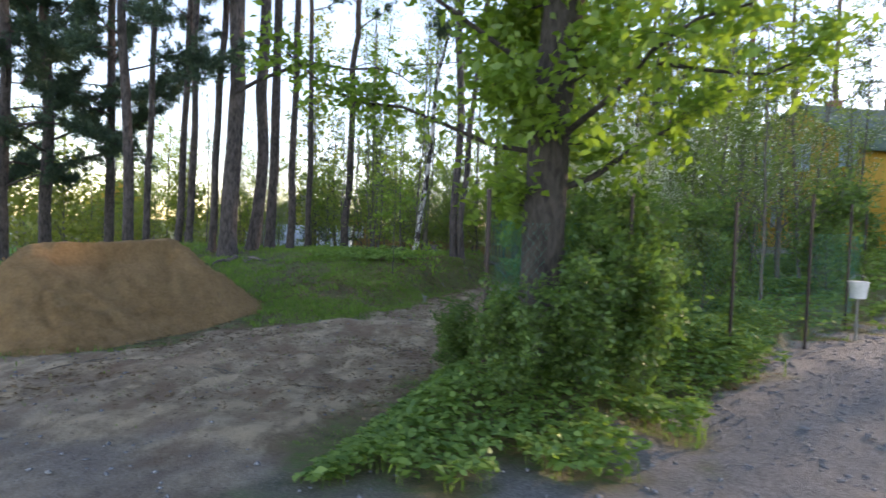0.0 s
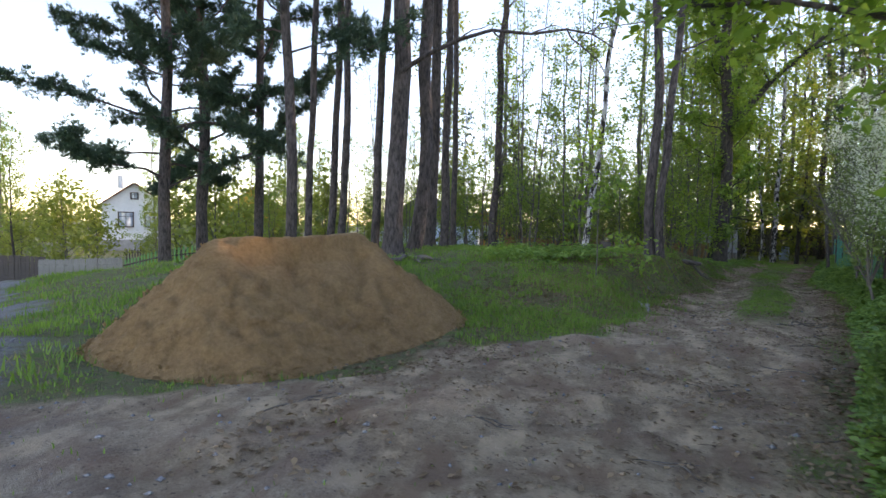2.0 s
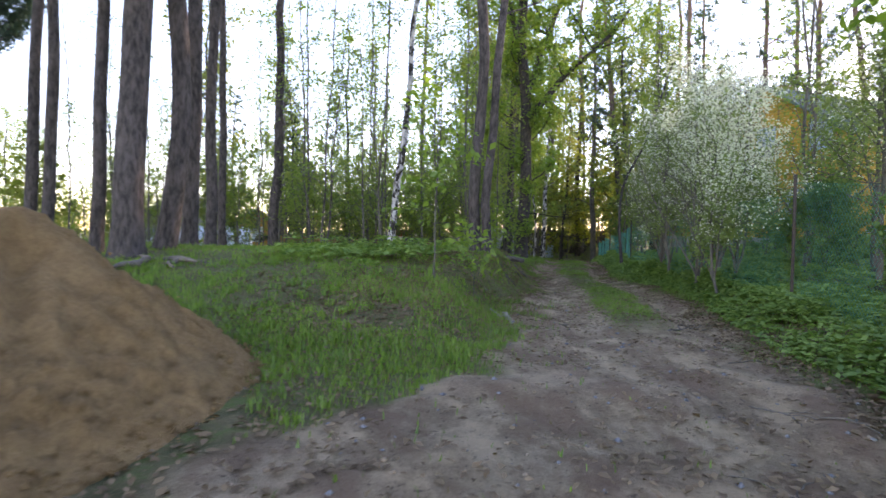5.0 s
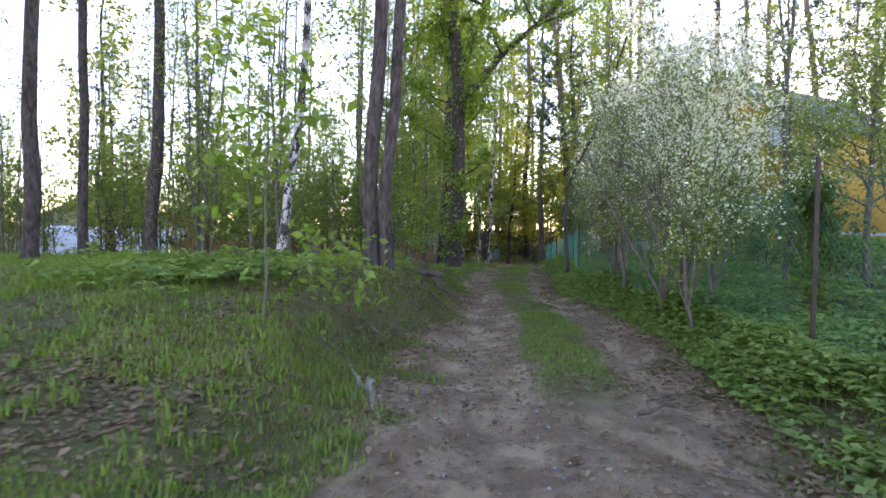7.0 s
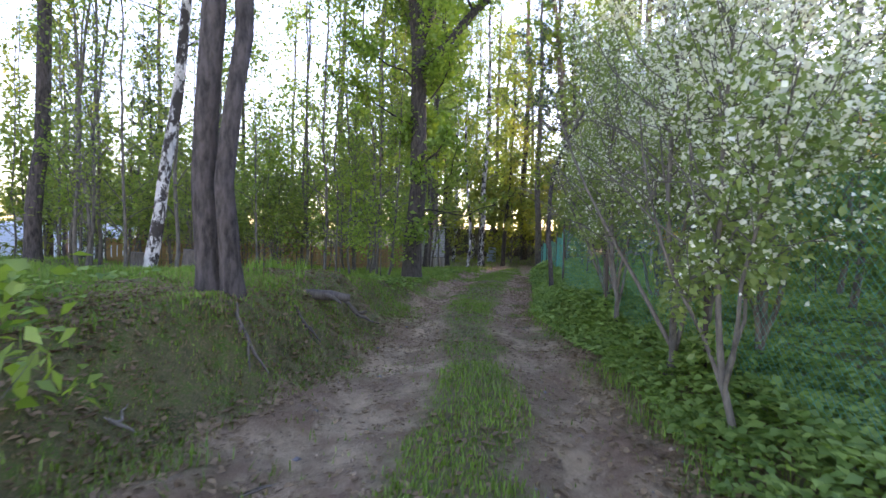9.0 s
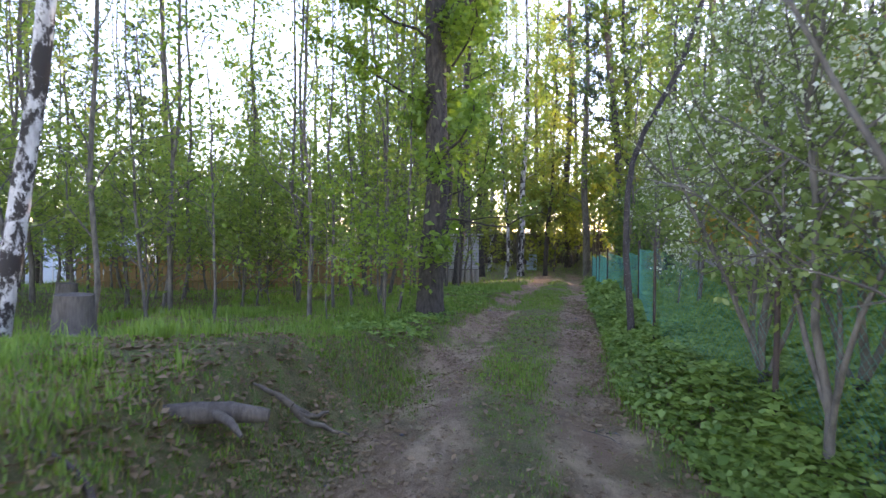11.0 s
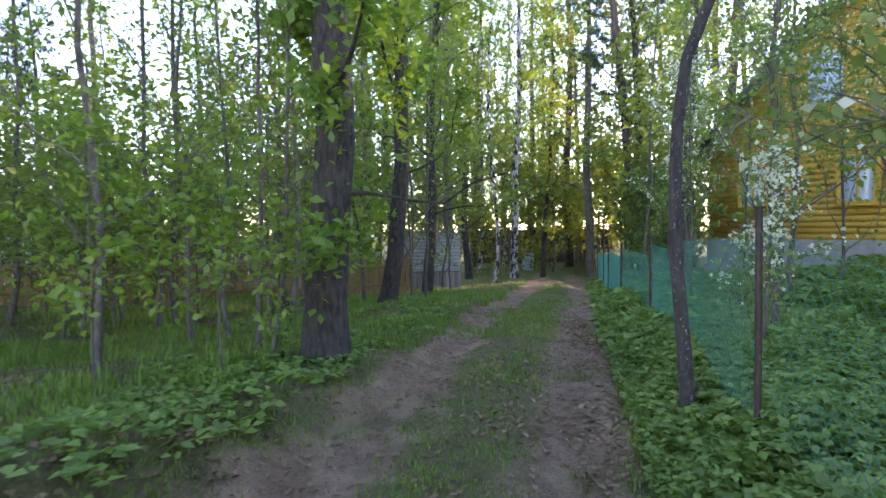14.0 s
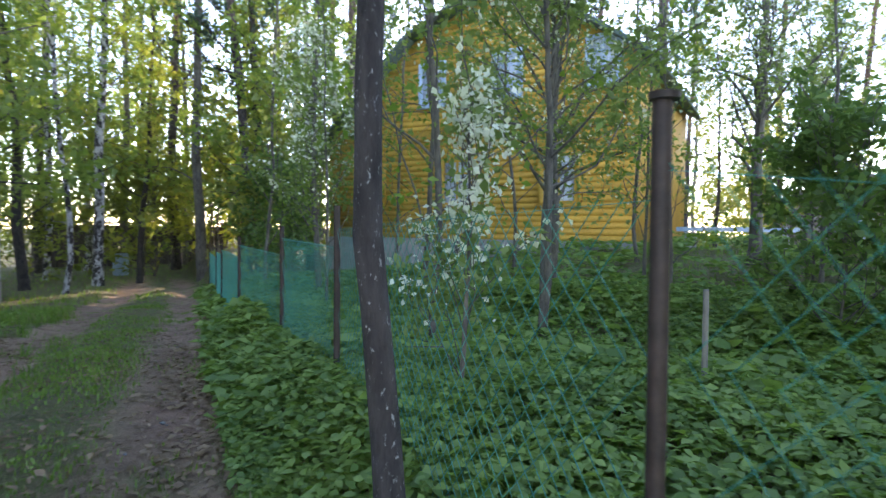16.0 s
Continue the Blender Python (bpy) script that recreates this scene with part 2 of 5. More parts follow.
def ground_material():
    m, nt, p = nodes_of("ground")
    v = coords(nt)

    def mask(name):
        a = nt.nodes.new("ShaderNodeAttribute")
        a.attribute_name = name
        return a.outputs["Fac"]

    big, mid, fine = noise_of(nt, v, 0.8, 5), noise_of(nt, v, 5, 8, 0.7), noise_of(nt, v, 60, 5, 0.75)
    soil = ramp(nt, mid, [(0.34, (0.06, 0.085, 0.028)), (0.5, (0.16, 0.155, 0.065)), (0.62, (0.10, 0.19, 0.035))])
    soil = mix(nt, ramp(nt, fine, [(0.52, (0, 0, 0)), (0.66, (1, 1, 1))]), soil, (0.30, 0.215, 0.115))
    blot = noise_of(nt, v, 1.7, 9, 0.68)
    earth = ramp(nt, blot, [(0.36, (0.19, 0.118, 0.068)), (0.46, (0.33, 0.225, 0.138)), (0.53, (0.52, 0.385, 0.25)), (0.63, (0.70, 0.55, 0.385))])
    earth = mix(nt, 0.45, earth, ramp(nt, mid, [(0.36, (0.14, 0.085, 0.05)), (0.5, (0.46, 0.335, 0.215)), (0.63, (0.75, 0.565, 0.375))]))
    earth = mix(nt, 0.3, earth, ramp(nt, fine, [(0.36, (0.09, 0.062, 0.042)), (0.6, (0.62, 0.49, 0.35))]))
    speck = noise_of(nt, v, 26, 4, 0.6)
    earth = mix(nt, ramp(nt, speck, [(0.60, (0, 0, 0)), (0.66, (0.8, 0.8, 0.8))]), earth, (0.075, 0.05, 0.034))
    dark_earth = mix(nt, 0.5, ramp(nt, mid, [(0.36, (0.19, 0.09, 0.06)), (0.64, (0.62, 0.37, 0.26))]), ramp(nt, fine, [(0.35, (0.085, 0.052, 0.036)), (0.65, (0.52, 0.37, 0.28))]))
    gravel = ramp(nt, fine, [(0.38, (0.055, 0.055, 0.056)), (0.5, (0.215, 0.215, 0.22)), (0.62, (0.46, 0.455, 0.45))])
    gravel = mix(nt, 0.45, gravel, ramp(nt, mid, [(0.3, (0.15, 0.15, 0.155)), (0.7, (0.30, 0.30, 0.31))]))
    drift = noise_of(nt, coords(nt, (1.0, 0.6, 1.0)), 2.6, 6, 0.6)
    earth = mix(nt, ramp(nt, drift, [(0.50, (0, 0, 0)), (0.60, (0.75, 0.75, 0.75))]), earth, (0.27, 0.165, 0.105))
    earth = mix(nt, ramp(nt, drift, [(0.38, (0.7, 0.7, 0.7)), (0.47, (0, 0, 0))]), earth, (0.73, 0.545, 0.36))
    c = mix(nt, mask("earth"), soil, earth)
    c = mix(nt, mask("dark_earth"), c, dark_earth)
    c = mix(nt, mask("gravel"), c, gravel)
    nt.links.new(c, p.inputs["Base Color"])
    p.inputs["Roughness"].default_value = 0.95
    add = nt.nodes.new("ShaderNodeMath")
    add.operation = "ADD"
    nt.links.new(mid, add.inputs[0])
    nt.links.new(fine, add.inputs[1])
    bump(nt, p, add.outputs[0], 1.0, 0.05)
    return m


M["sand"], M["ground"] = sand_material(), ground_material()


# ---- mesh helpers ----
class Soup:
    """Vertices and faces gathered from arrays, made into one mesh."""

    def __init__(self):
        self.v, self.f, self.n = [], [], 0

    def add(self, v, f):
        v, f = np.asarray(v, float).reshape(-1, 3), np.asarray(f, int)
        self.v.append(v)
        self.f.append(f + self.n)
        self.n += len(v)
        return self

    def mesh(self, name, mat, smooth=False):
        me = bpy.data.meshes.new(name)
        v = np.concatenate(self.v)
        loops = np.concatenate([f.ravel() for f in self.f])
        sizes = np.concatenate([np.full(len(f), f.shape[1]) for f in self.f])
        me.vertices.add(len(v))
        me.vertices.foreach_set("co", v.astype(np.float32).ravel())
        me.loops.add(len(loops))
        me.loops.foreach_set("vertex_index", loops.astype(np.int32))
        me.polygons.add(len(sizes))
        me.polygons.foreach_set("loop_start", np.concatenate([[0], np.cumsum(sizes)[:-1]]).astype(np.int32))
        if smooth:
            me.polygons.foreach_set("use_smooth", np.ones(len(sizes), bool))
        me.update(calc_edges=True)
        me.validate()
        me.materials.append(mat)
        return me

    def part(self, name, mat, parent, label="", smooth=False, kind=""):
        o = new(name, self.mesh(name, mat, smooth))
        o.parent = parent
        return tagged(o, label, kind=kind)


def empty(name, x, y, z, label, category, group="", kind="", rz=0.0):
    o = new(name)
    o.matrix_world = pose(x, y, z, 0, 0, rz)
    return tagged(o, label, category, group, kind)


def thing(name, mesh, m, label, category, group="", kind=""):
    o = new(name, mesh)
    o.matrix_world = m
    return tagged(o, label, category, group, kind)


def tube(pts, radii, seg=8, rng=None, rough=0.0):
    pts, radii = np.asarray(pts, float), np.asarray(radii, float)
    d = np.gradient(pts, axis=0)
    d /= np.linalg.norm(d, axis=1)[:, None] + 1e-9
    ref = np.where(np.abs(d[:, 2:]) > 0.9, np.array([[1.0, 0, 0]]), np.array([[0, 0, 1.0]]))
    ref = ref[:1].repeat(len(pts), 0)
    a = np.cross(d, ref)
    a /= np.linalg.norm(a, axis=1)[:, None] + 1e-9
    b = np.cross(d, a)
    ang = np.linspace(0, 2 * np.pi, seg, endpoint=False)
    rr = radii[:, None] * np.ones((1, seg))
    if rng is not None and rough:
        rr = rr * (1 + rough * (rng.random(rr.shape) - 0.5))
    v = pts[:, None] + rr[..., None] * (np.cos(ang)[None, :, None] * a[:, None] + np.sin(ang)[None, :, None] * b[:, None])
    n = len(pts)
    i, j = np.meshgrid(np.arange(n - 1), np.arange(seg), indexing="ij")
    k = (j + 1) % seg
    f = np.stack([i * seg + j, i * seg + k, (i + 1) * seg + k, (i + 1) * seg + j], -1).reshape(-1, 4)
    return v.reshape(-1, 3), f


def tube_soup(s, pts, radii, seg=8, rng=None, rough=0.0, caps=True):
    v, f = tube(pts, radii, seg, rng, rough)
    s.add(v, f)
    if caps:
        s.add(v[-seg:], [list(range(seg))])
        s.add(v[:seg], [list(range(seg))[::-1]])
    return s


def box_soup(s, cx, cy, cz, sx, sy, sz, bevel=0.0):
    """A box, with its upright edges cut off by bevel."""
    hx, hy, hz, b = sx / 2, sy / 2, sz / 2, bevel
    if b:
        ring = [(hx - b, -hy), (hx, -hy + b), (hx, hy - b), (hx - b, hy), (-hx + b, hy), (-hx, hy - b), (-hx, -hy + b), (-hx + b, -hy)]
    else:
        ring = [(hx, -hy), (hx, hy), (-hx, hy), (-hx, -hy)]
    n = len(ring)
    v = [(cx + x, cy + y, cz - hz) for x, y in ring] + [(cx + x, cy + y, cz + hz) for x, y in ring]
    s.add(v, [(i, (i + 1) % n, n + (i + 1) % n, n + i) for i in range(n)])
    s.add(v, [list(range(n))[::-1]])
    s.add(v, [list(range(n, 2 * n))])
    return s


def box_part(name, parent, mat, c, size, label="", bevel=0.0):
    return box_soup(Soup(), *c, *size, bevel).part(name, mat, parent, label)


def vnoise(x, y, seed=0):
    """Smooth random relief between -1 and 1, on a lattice of one metre."""
    xi, yi = np.floor(x).astype(np.int64), np.floor(y).astype(np.int64)
    fx, fy = x - xi, y - yi
    fx, fy = fx * fx * (3 - 2 * fx), fy * fy * (3 - 2 * fy)

    def h(a, b):
        n = (a * 374761393 + b * 668265263 + seed * 974711) & 0x7FFFFFFF
        n = ((n ^ (n >> 13)) * 1274126177) & 0x7FFFFFFF
        return (n ^ (n >> 16)) % 65536 / 32768.0 - 1

    return (h(xi, yi) * (1 - fx) + h(xi + 1, yi) * fx) * (1 - fy) + (h(xi, yi + 1) * (1 - fx) + h(xi + 1, yi + 1) * fx) * fy


def fbm(x, y, seed=0, octaves=4):
    return sum(vnoise(x * 2**k, y * 2**k, seed + k) / 2**k for k in range(octaves))


def smooth(t):
    t = np.clip(t, 0, 1)
    return t * t * (3 - 2 * t)


# ---- the lie of the land ----
LANE = np.array([(-0.4, 3.5), (0.45, 7.0), (1.2, 9.5), (2.05, 12), (2.95, 14.3), (3.6, 16.5), (4.35, 19.0), (5.6, 21.7), (6.6, 24), (8.7, 28.6), (11.9, 36), (14, 41)])
LEFT = np.array([(4.0, -9), (6.0, -4.5), (7.2, -2.9), (8.5, -2.1), (9.2, -1.0), (10.6, -0.1), (12.4, 0.45), (13.8, 0.9), (14.5, 1.4), (15.8, 2.15), (18.5, 3.1), (19.7, 3.8), (22, 5.1), (28.4, 8.0), (36, 11), (41, 13)])
RIGHT = np.array([(3.9, -0.1), (5.0, 0.3), (6.5, 0.75), (8.4, 1.7), (12.1, 3.2), (12.9, 3.7), (14.8, 4.35), (18.2, 5.05), (20.2, 5.95), (22.5, 6.9), (28.4, 9.3), (36, 12.7), (41, 15)])
ROAD = np.array([(-30, 30), (-12, 12), (-9.6, 10.2), (-6.1, 6.9), (-4.6, 6.3), (-3.4, 5.9), (-1.5, 5.1), (-0.3, 4.9), (0.3, 4.3), (0.9, 3.95), (1.8, 4.55), (2.15, 4.75), (2.7, 5.6), (3.9, 6.75), (6.0, 9.0), (9.9, 12.45), (30, 31)])
FENCE = np.array([(1.19, 5.37), (2.1, 7.4), (3.05, 9.45), (3.96, 11.5), (4.75, 14.1), (5.5, 16.8), (6.2, 19.4), (7.4, 21.8), (8.0, 23.35), (8.6, 25.2), (9.5, 27.4), (10.6, 29.8), (12.0, 33.0)])


def across(line, x, y):
    """The signed distance from a line, to its right."""
    best = np.full(np.shape(x), 1e9)
    side = np.zeros(np.shape(x))
    for (x0, y0), (x1, y1) in zip(line[:-1], line[1:]):
        dx, dy = x1 - x0, y1 - y0
        ll = math.hypot(dx, dy)
        u = np.clip(((x - x0) * dx + (y - y0) * dy) / ll**2, 0, 1)
        d = np.hypot(x - x0 - u * dx, y - y0 - u * dy)
        s = np.where((x - x0) * dy - (y - y0) * dx > 0, 1, -1)
        side = np.where(d < best, s, side)
        best = np.minimum(d, best)
    return best * side


def land(x, y):
    """Height, and how far bare earth, dark earth and gravel cover it."""
    x, y = np.asarray(x, float), np.asarray(y, float)
    d = across(LANE, x, y)
    xl, xr = np.interp(y, *LEFT.T), np.interp(y, *RIGHT.T)
    yr = np.interp(x, *ROAD.T)
    n1, n2 = fbm(x * 0.5, y * 0.5, 3), fbm(x * 2.2, y * 2.2, 9)
    near = (np.abs(x) < 30) & (y > -10) & (y < 60)
    z = -0.75 * smooth((y - 23) / 17) + np.interp(x, [-24, -19, -16, -12, -7], [-1.95, -1.75, -1.2, -0.66, 0]) * smooth((y - 4) / 6)
    base = z.copy()
    bank = np.interp(y, [8.5, 10, 12, 15, 18, 20.5, 23, 26], [0, 0.08, 0.34, 0.72, 0.66, 0.26, 0.12, 0.05])
    z += bank * smooth((xl - x - 0.05 + 0.08 * n2) / 0.85)
    hill = np.interp(y, [9, 10.5, 13, 17, 24, 30], [0, 0.1, 0.55, 0.62, 0.42, 0.2]) * smooth((-1.2 - x) / 2.5) * smooth((x + 11) / 3)
    z = base + np.maximum(z - base, hill)
    z += np.interp(y, [7, 11], [0.24, 0.14]) * smooth((x - xr) / 0.8) * smooth((y - yr) / 0.9) * smooth((y - 3.9) / 0.8)
    f = across(FENCE, x, y)
    z += np.where(y > yr, 0.75 * smooth((f - 1.0) / 9.0), 0)
    # wheel tracks
    lane_on = smooth((y - 8.5) / 3) * smooth((43 - y) / 4)
    rut = np.maximum(np.exp(-(((d + 0.80) / 0.34) ** 2)), np.exp(-(((d - 0.70) / 0.28) ** 2)))
    z += lane_on * (-0.055 * rut + 0.03 * np.exp(-((d / 0.35) ** 2)))
    z += np.where(near, 0.045 * n1 + 0.016 * n2, 0.3 * fbm(x * 0.03, y * 0.03, 5))
    inside = smooth((x - xl + 0.35 * n2) / 0.35) * smooth((xr - x + 0.25 * n2) / 0.3) * smooth((42 - y) / 3) * (y > 3)
    strip = smooth((0.42 + 0.12 * n2 - np.abs(d)) / 0.2) * smooth((y - 10.0 + 1.2 * n1) / 3)
    wear = smooth((y - 15) / 8)
    tracks = np.clip(rut * 1.5, 0, 1)
    earth = inside * (1 - 0.93 * strip) * (1 - wear * (1 - tracks) * 0.85)
    earth = np.maximum(earth, 0.95 * lane_on * smooth((tracks - 0.62 + 0.25 * n2) / 0.4) * smooth((42 - y) / 3))
    ground_cover = smooth((yr - y + 0.7 * n2 + 0.4 * n1) / 0.9) * smooth((y - yr + 7) / 1.0)
    ground_cover = ground_cover * (1 - smooth((1.6 - x) / 2.0) * smooth((x + 7) / 3) * (0.45 + 0.4 * smooth(0.5 + n1)))
    z += 0.012 * ground_cover * fbm(x * 5, y * 5, 31) + 0.034 * earth * (1 - ground_cover) * fbm(x * 2.6, y * 2.6, 21)
    dark = earth * np.clip(wear * 0.75 + 0.3 * smooth(n2) + 0.5 * smooth(0.5 * n1 + 0.2) * (d > 0), 0, 1)
    return z, earth, dark, ground_cover


def gz(x, y):
    return float(land(np.array([float(x)]), np.array([float(y)]))[0][0])


def build_ground():
    fx = np.arange(-13, 17.01, 0.14)
    fy = np.arange(-4, 33.01, 0.14)
    grow = np.cumsum(0.25 * 1.12 ** np.arange(48))
    xs = np.concatenate([-13 - grow[::-1], fx, 17 + grow])
    ys = np.concatenate([-4 - grow[::-1], fy, 33 + grow])
    gx, gy = np.meshgrid(xs, ys)
    z, earth, dark, gravel = land(gx, gy)
    nx, ny = len(xs), len(ys)
    i, j = np.meshgrid(np.arange(ny - 1), np.arange(nx - 1), indexing="ij")
    a = i * nx + j
    f = np.stack([a, a + 1, a + nx + 1, a + nx], -1).reshape(-1, 4)
    me = Soup().add(np.stack([gx, gy, z], -1), f).mesh("ground", M["ground"], True)
    for name, val in (("earth", earth), ("dark_earth", dark), ("gravel", gravel)):
        me.attributes.new(name, "FLOAT", "POINT").data.foreach_set("value", val.astype(np.float32).ravel())
    return tagged(new("ground", me), "sandy lane, grey gravel road and rough grass", "ground", kind="structure")


build_ground()


def build_pile():
    """A tipped heap of damp sand, its long top scraped flat by a shovel."""
    a, b = np.array([-4.72, 7.95]), np.array([-3.74, 9.72])
    ax = (b - a) / np.linalg.norm(b - a)
    nrm = np.array([ax[1], -ax[0]])
    xs, ys = np.arange(-7.6, -1.3, 0.036), np.arange(5.4, 12.2, 0.036)
    gx, gy = np.meshgrid(xs, ys)
    rel = np.stack([gx - a[0], gy - a[1]], -1)
    u, w = rel @ ax, rel @ nrm
    length = np.linalg.norm(b - a)
    uu = np.clip(u, 0, length)
    n1, n2, n3 = fbm(gx * 0.8, gy * 0.8, 40), fbm(gx * 3, gy * 3, 41), fbm(gx * 11, gy * 11, 42, 3)
    wide = np.where(w > 0, 1.70 + 0.12 * smooth((0.6 - u) / 1.2), 1.25)
    endw = np.where(u < 0, 1.3, 1.42)
    q = np.sqrt((w / wide) ** 2 + ((u - uu) / endw) ** 2)
    q = q * (1 + 0.05 * n1)
    h = 1.2 * (1 - q) - 0.02
    h = np.minimum(h, 1.165 - 0.06 * np.abs(w) + 0.01 * n2)
    h = 0.04 * np.logaddexp(0, h / 0.04) - 0.015
    face = smooth((w + 0.1) / 0.1) * smooth((length - u) / 0.15) * smooth((u - 0.05) / 0.15)
    shelf = np.exp(-(((w - 0.30) / 0.05) ** 2))
    h = np.maximum(h, face * smooth((0.2 - w) / 0.025) * (1.15 + 0.006 * n3))
    h -= face * (0.09 * shelf + 0.05 * smooth((w - 0.17) / 0.03) * smooth((0.8 - w) / 0.3))
    # shovel tracks run straight down the face towards the road
    v = np.array([0.5, -0.866])
    for px, py, wd, ln in ((-4.23, 8.86, 0.075, 1.0), (-3.78, 9.6, 0.075, 1.2)):
        along = (gx - px) * v[0] + (gy - py) * v[1]
        off = (gx - px) * v[1] - (gy - py) * v[0]
        track = np.exp(-(((off - 0.04 * n2) / wd) ** 2)) * smooth((along - 0.14) / 0.1) * smooth((ln - along) / 0.3)
        h -= track * (0.11 + 0.06 * n3)
    loose = smooth((w - 0.45) / 0.3) + smooth(-w / 0.2) + smooth(-u / 0.2) + smooth((u - length) / 0.2)
    h += smooth((h - 0.02) / 0.2) * (np.clip(loose, 0, 1) * (0.034 * n2 + 0.046 * n3 + 0.016 * fbm(gx * 26, gy * 26, 43, 2)) + 0.008 * n3)
    # runnels where loose sand slid down the flanks
    ang = np.arctan2(w, u - length * 0.5)
    h -= smooth((h - 0.05) / 0.2) * np.clip(loose, 0, 1) * 0.035 * np.clip(fbm(ang * 5.0, q * 0.9, 44, 3), 0, 1)
    z = land(gx, gy)[0]
    zz = np.where(h > 0.0, h + np.maximum(z, 0) * 0.5, z - 0.04)
    zz = np.maximum(zz, z - 0.05)
    nx = len(xs)
    i, j = np.meshgrid(np.arange(len(ys) - 1), np.arange(nx - 1), indexing="ij")
    k = (i * nx + j).ravel()
    keep = (np.stack([(zz > z - 0.03).ravel()[k + o] for o in (0, 1, nx, nx + 1)]).any(0))
    f = np.stack([k, k + 1, k + nx + 1, k + nx], -1)[keep]
    v = np.stack([gx, gy, zz], -1).reshape(-1, 3)
    used = np.unique(f)
    remap = np.zeros(len(v), int)
    remap[used] = np.arange(len(used))
    me = Soup().add(v[used], remap[f]).mesh("sand_mound", M["sand"], True)
    rng = np.random.default_rng(45)
    flat = np.flatnonzero((h > 0.01) & (loose > 0.3))
    foot = np.flatnonzero((h > 0.0) & (h < 0.10))
    pick = np.concatenate([rng.choice(flat, 2600), rng.choice(foot, 1600)])
    at = np.stack([gx.ravel()[pick], gy.ravel()[pick], zz.ravel()[pick]], 1) + rng.normal(size=(len(pick), 3)) * np.array([0.03, 0.03, 0.0])
    r = 0.006 + 0.022 * rng.random(len(pick)) ** 3
    octa = np.array([(1, 0, 0), (0, 1, 0), (-1, 0, 0), (0, -1, 0), (0, 0, 1), (0, 0, -1.0)])
    tri = np.array([(0, 1, 4), (1, 2, 4), (2, 3, 4), (3, 0, 4), (1, 0, 5), (2, 1, 5), (3, 2, 5), (0, 3, 5)])
    cv = octa[None] * (0.6 + 0.8 * rng.random((len(pick), 6, 1))) * r[:, None, None] + at[:, None]
    cf = tri[None] + (np.arange(len(pick)) * 6)[:, None, None]
    crumbs = Soup().add(cv.reshape(-1, 3), cf.reshape(-1, 3)).mesh("sand_crumb", M["sand"], True)
    tagged(new("sand_crumb", crumbs), "loose crumbs of damp sand on the heap", "sand", kind="stuff")
    thing("sand_mound", me, Matrix.Identity(4), "heap of damp orange-brown sand with a flattened top, on the roadside", "sand heap")


build_pile()


# ---- trees ----
def leaf_soup(s, c, rng, size, flat=0.5, long=1.5, droop=0.2):
    """Folded four-cornered leaves at the points c."""
    n = len(c)
    if not n:
        return
    nor = rng.normal(size=(n, 3)) * (1 - flat)
    nor[:, 2] += flat * 1.3
    nor /= np.linalg.norm(nor, axis=1)[:, None] + 1e-9
    d = rng.normal(size=(n, 3))
    d[:, 2] -= droop
    d -= (d * nor).sum(1)[:, None] * nor
    d /= np.linalg.norm(d, axis=1)[:, None] + 1e-9
    w = np.cross(nor, d)
    sz = (size * (0.6 + 0.8 * rng.random(n)))[:, None]
    tip, side, lift = d * sz * long * 0.5, w * sz * 0.42, nor * sz * 0.16
    if size > 0.14:
        v = np.stack([c - tip * 0.8 + side * 1.1, c + tip, c - side * 1.1 + lift * 2 - tip * 0.5], 1).reshape(-1, 3)
        s.add(v, np.arange(3 * n).reshape(-1, 3))
        return
    v = np.stack([c - tip, c + side + lift - tip * 0.15, c + tip, c - side + lift - tip * 0.15], 1)
    k = np.arange(n)[:, None] * 4
    s.add(v, np.concatenate([k, k + 1, k + 2, k + 3], 1))


def needle_soup(s, c, d, rng, length=0.11, count=14, width=0.007):
    """Tufts of needles at the points c, pointing about along d."""
    n = len(c)
    dd = d[:, None] * 0.7 + rng.normal(size=(n, count, 3)) * 0.75
    dd /= np.linalg.norm(dd, axis=2)[..., None]
    side = np.cross(dd, rng.normal(size=(n, count, 3)))
    side /= np.linalg.norm(side, axis=2)[..., None] + 1e-9
    ln = length * (0.7 + 0.6 * rng.random((n, count, 1)))
    p = c[:, None] + rng.normal(size=(n, count, 3)) * 0.02
    v = np.stack([p - side * width, p + side * width, p + dd * ln], 2).reshape(-1, 3)
    s.add(v, np.arange(len(v)).reshape(-1, 3))


def unit(v):
    return v / (np.linalg.norm(v) + 1e-9)


def limb_path(rng, start, az, el, length, lift, n=7, wobble=0.22):
    d = np.array([math.cos(az) * math.cos(el), math.sin(az) * math.cos(el), math.sin(el)])
    pts = [np.array(start)]
    for _ in range(n - 1):
        d = unit(d + rng.normal(size=3) * wobble + np.array([0, 0, lift]))
        pts.append(pts[-1] + d * length / (n - 1))
    return np.array(pts)


def twigs_of(rng, path, count, length, lift=0.15, first=0.3):
    """Starts, directions and lengths of the twigs on a limb."""
    u = first + (1 - first) * rng.random(count)
    f = u * (len(path) - 1)
    i = np.minimum(f.astype(int), len(path) - 2)
    g = (f - i)[:, None]
    p = path[i] * (1 - g) + path[i + 1] * g
    d = (path[i + 1] - path[i])
    d = d / (np.linalg.norm(d, axis=1)[:, None] + 1e-9)
    d = d * 0.6 + rng.normal(size=d.shape) * 0.75 + np.array([0, 0, lift])
    d /= np.linalg.norm(d, axis=1)[:, None]
    return p, d, length * (0.4 + 0.9 * rng.random(count)) * (1.15 - 0.5 * u)


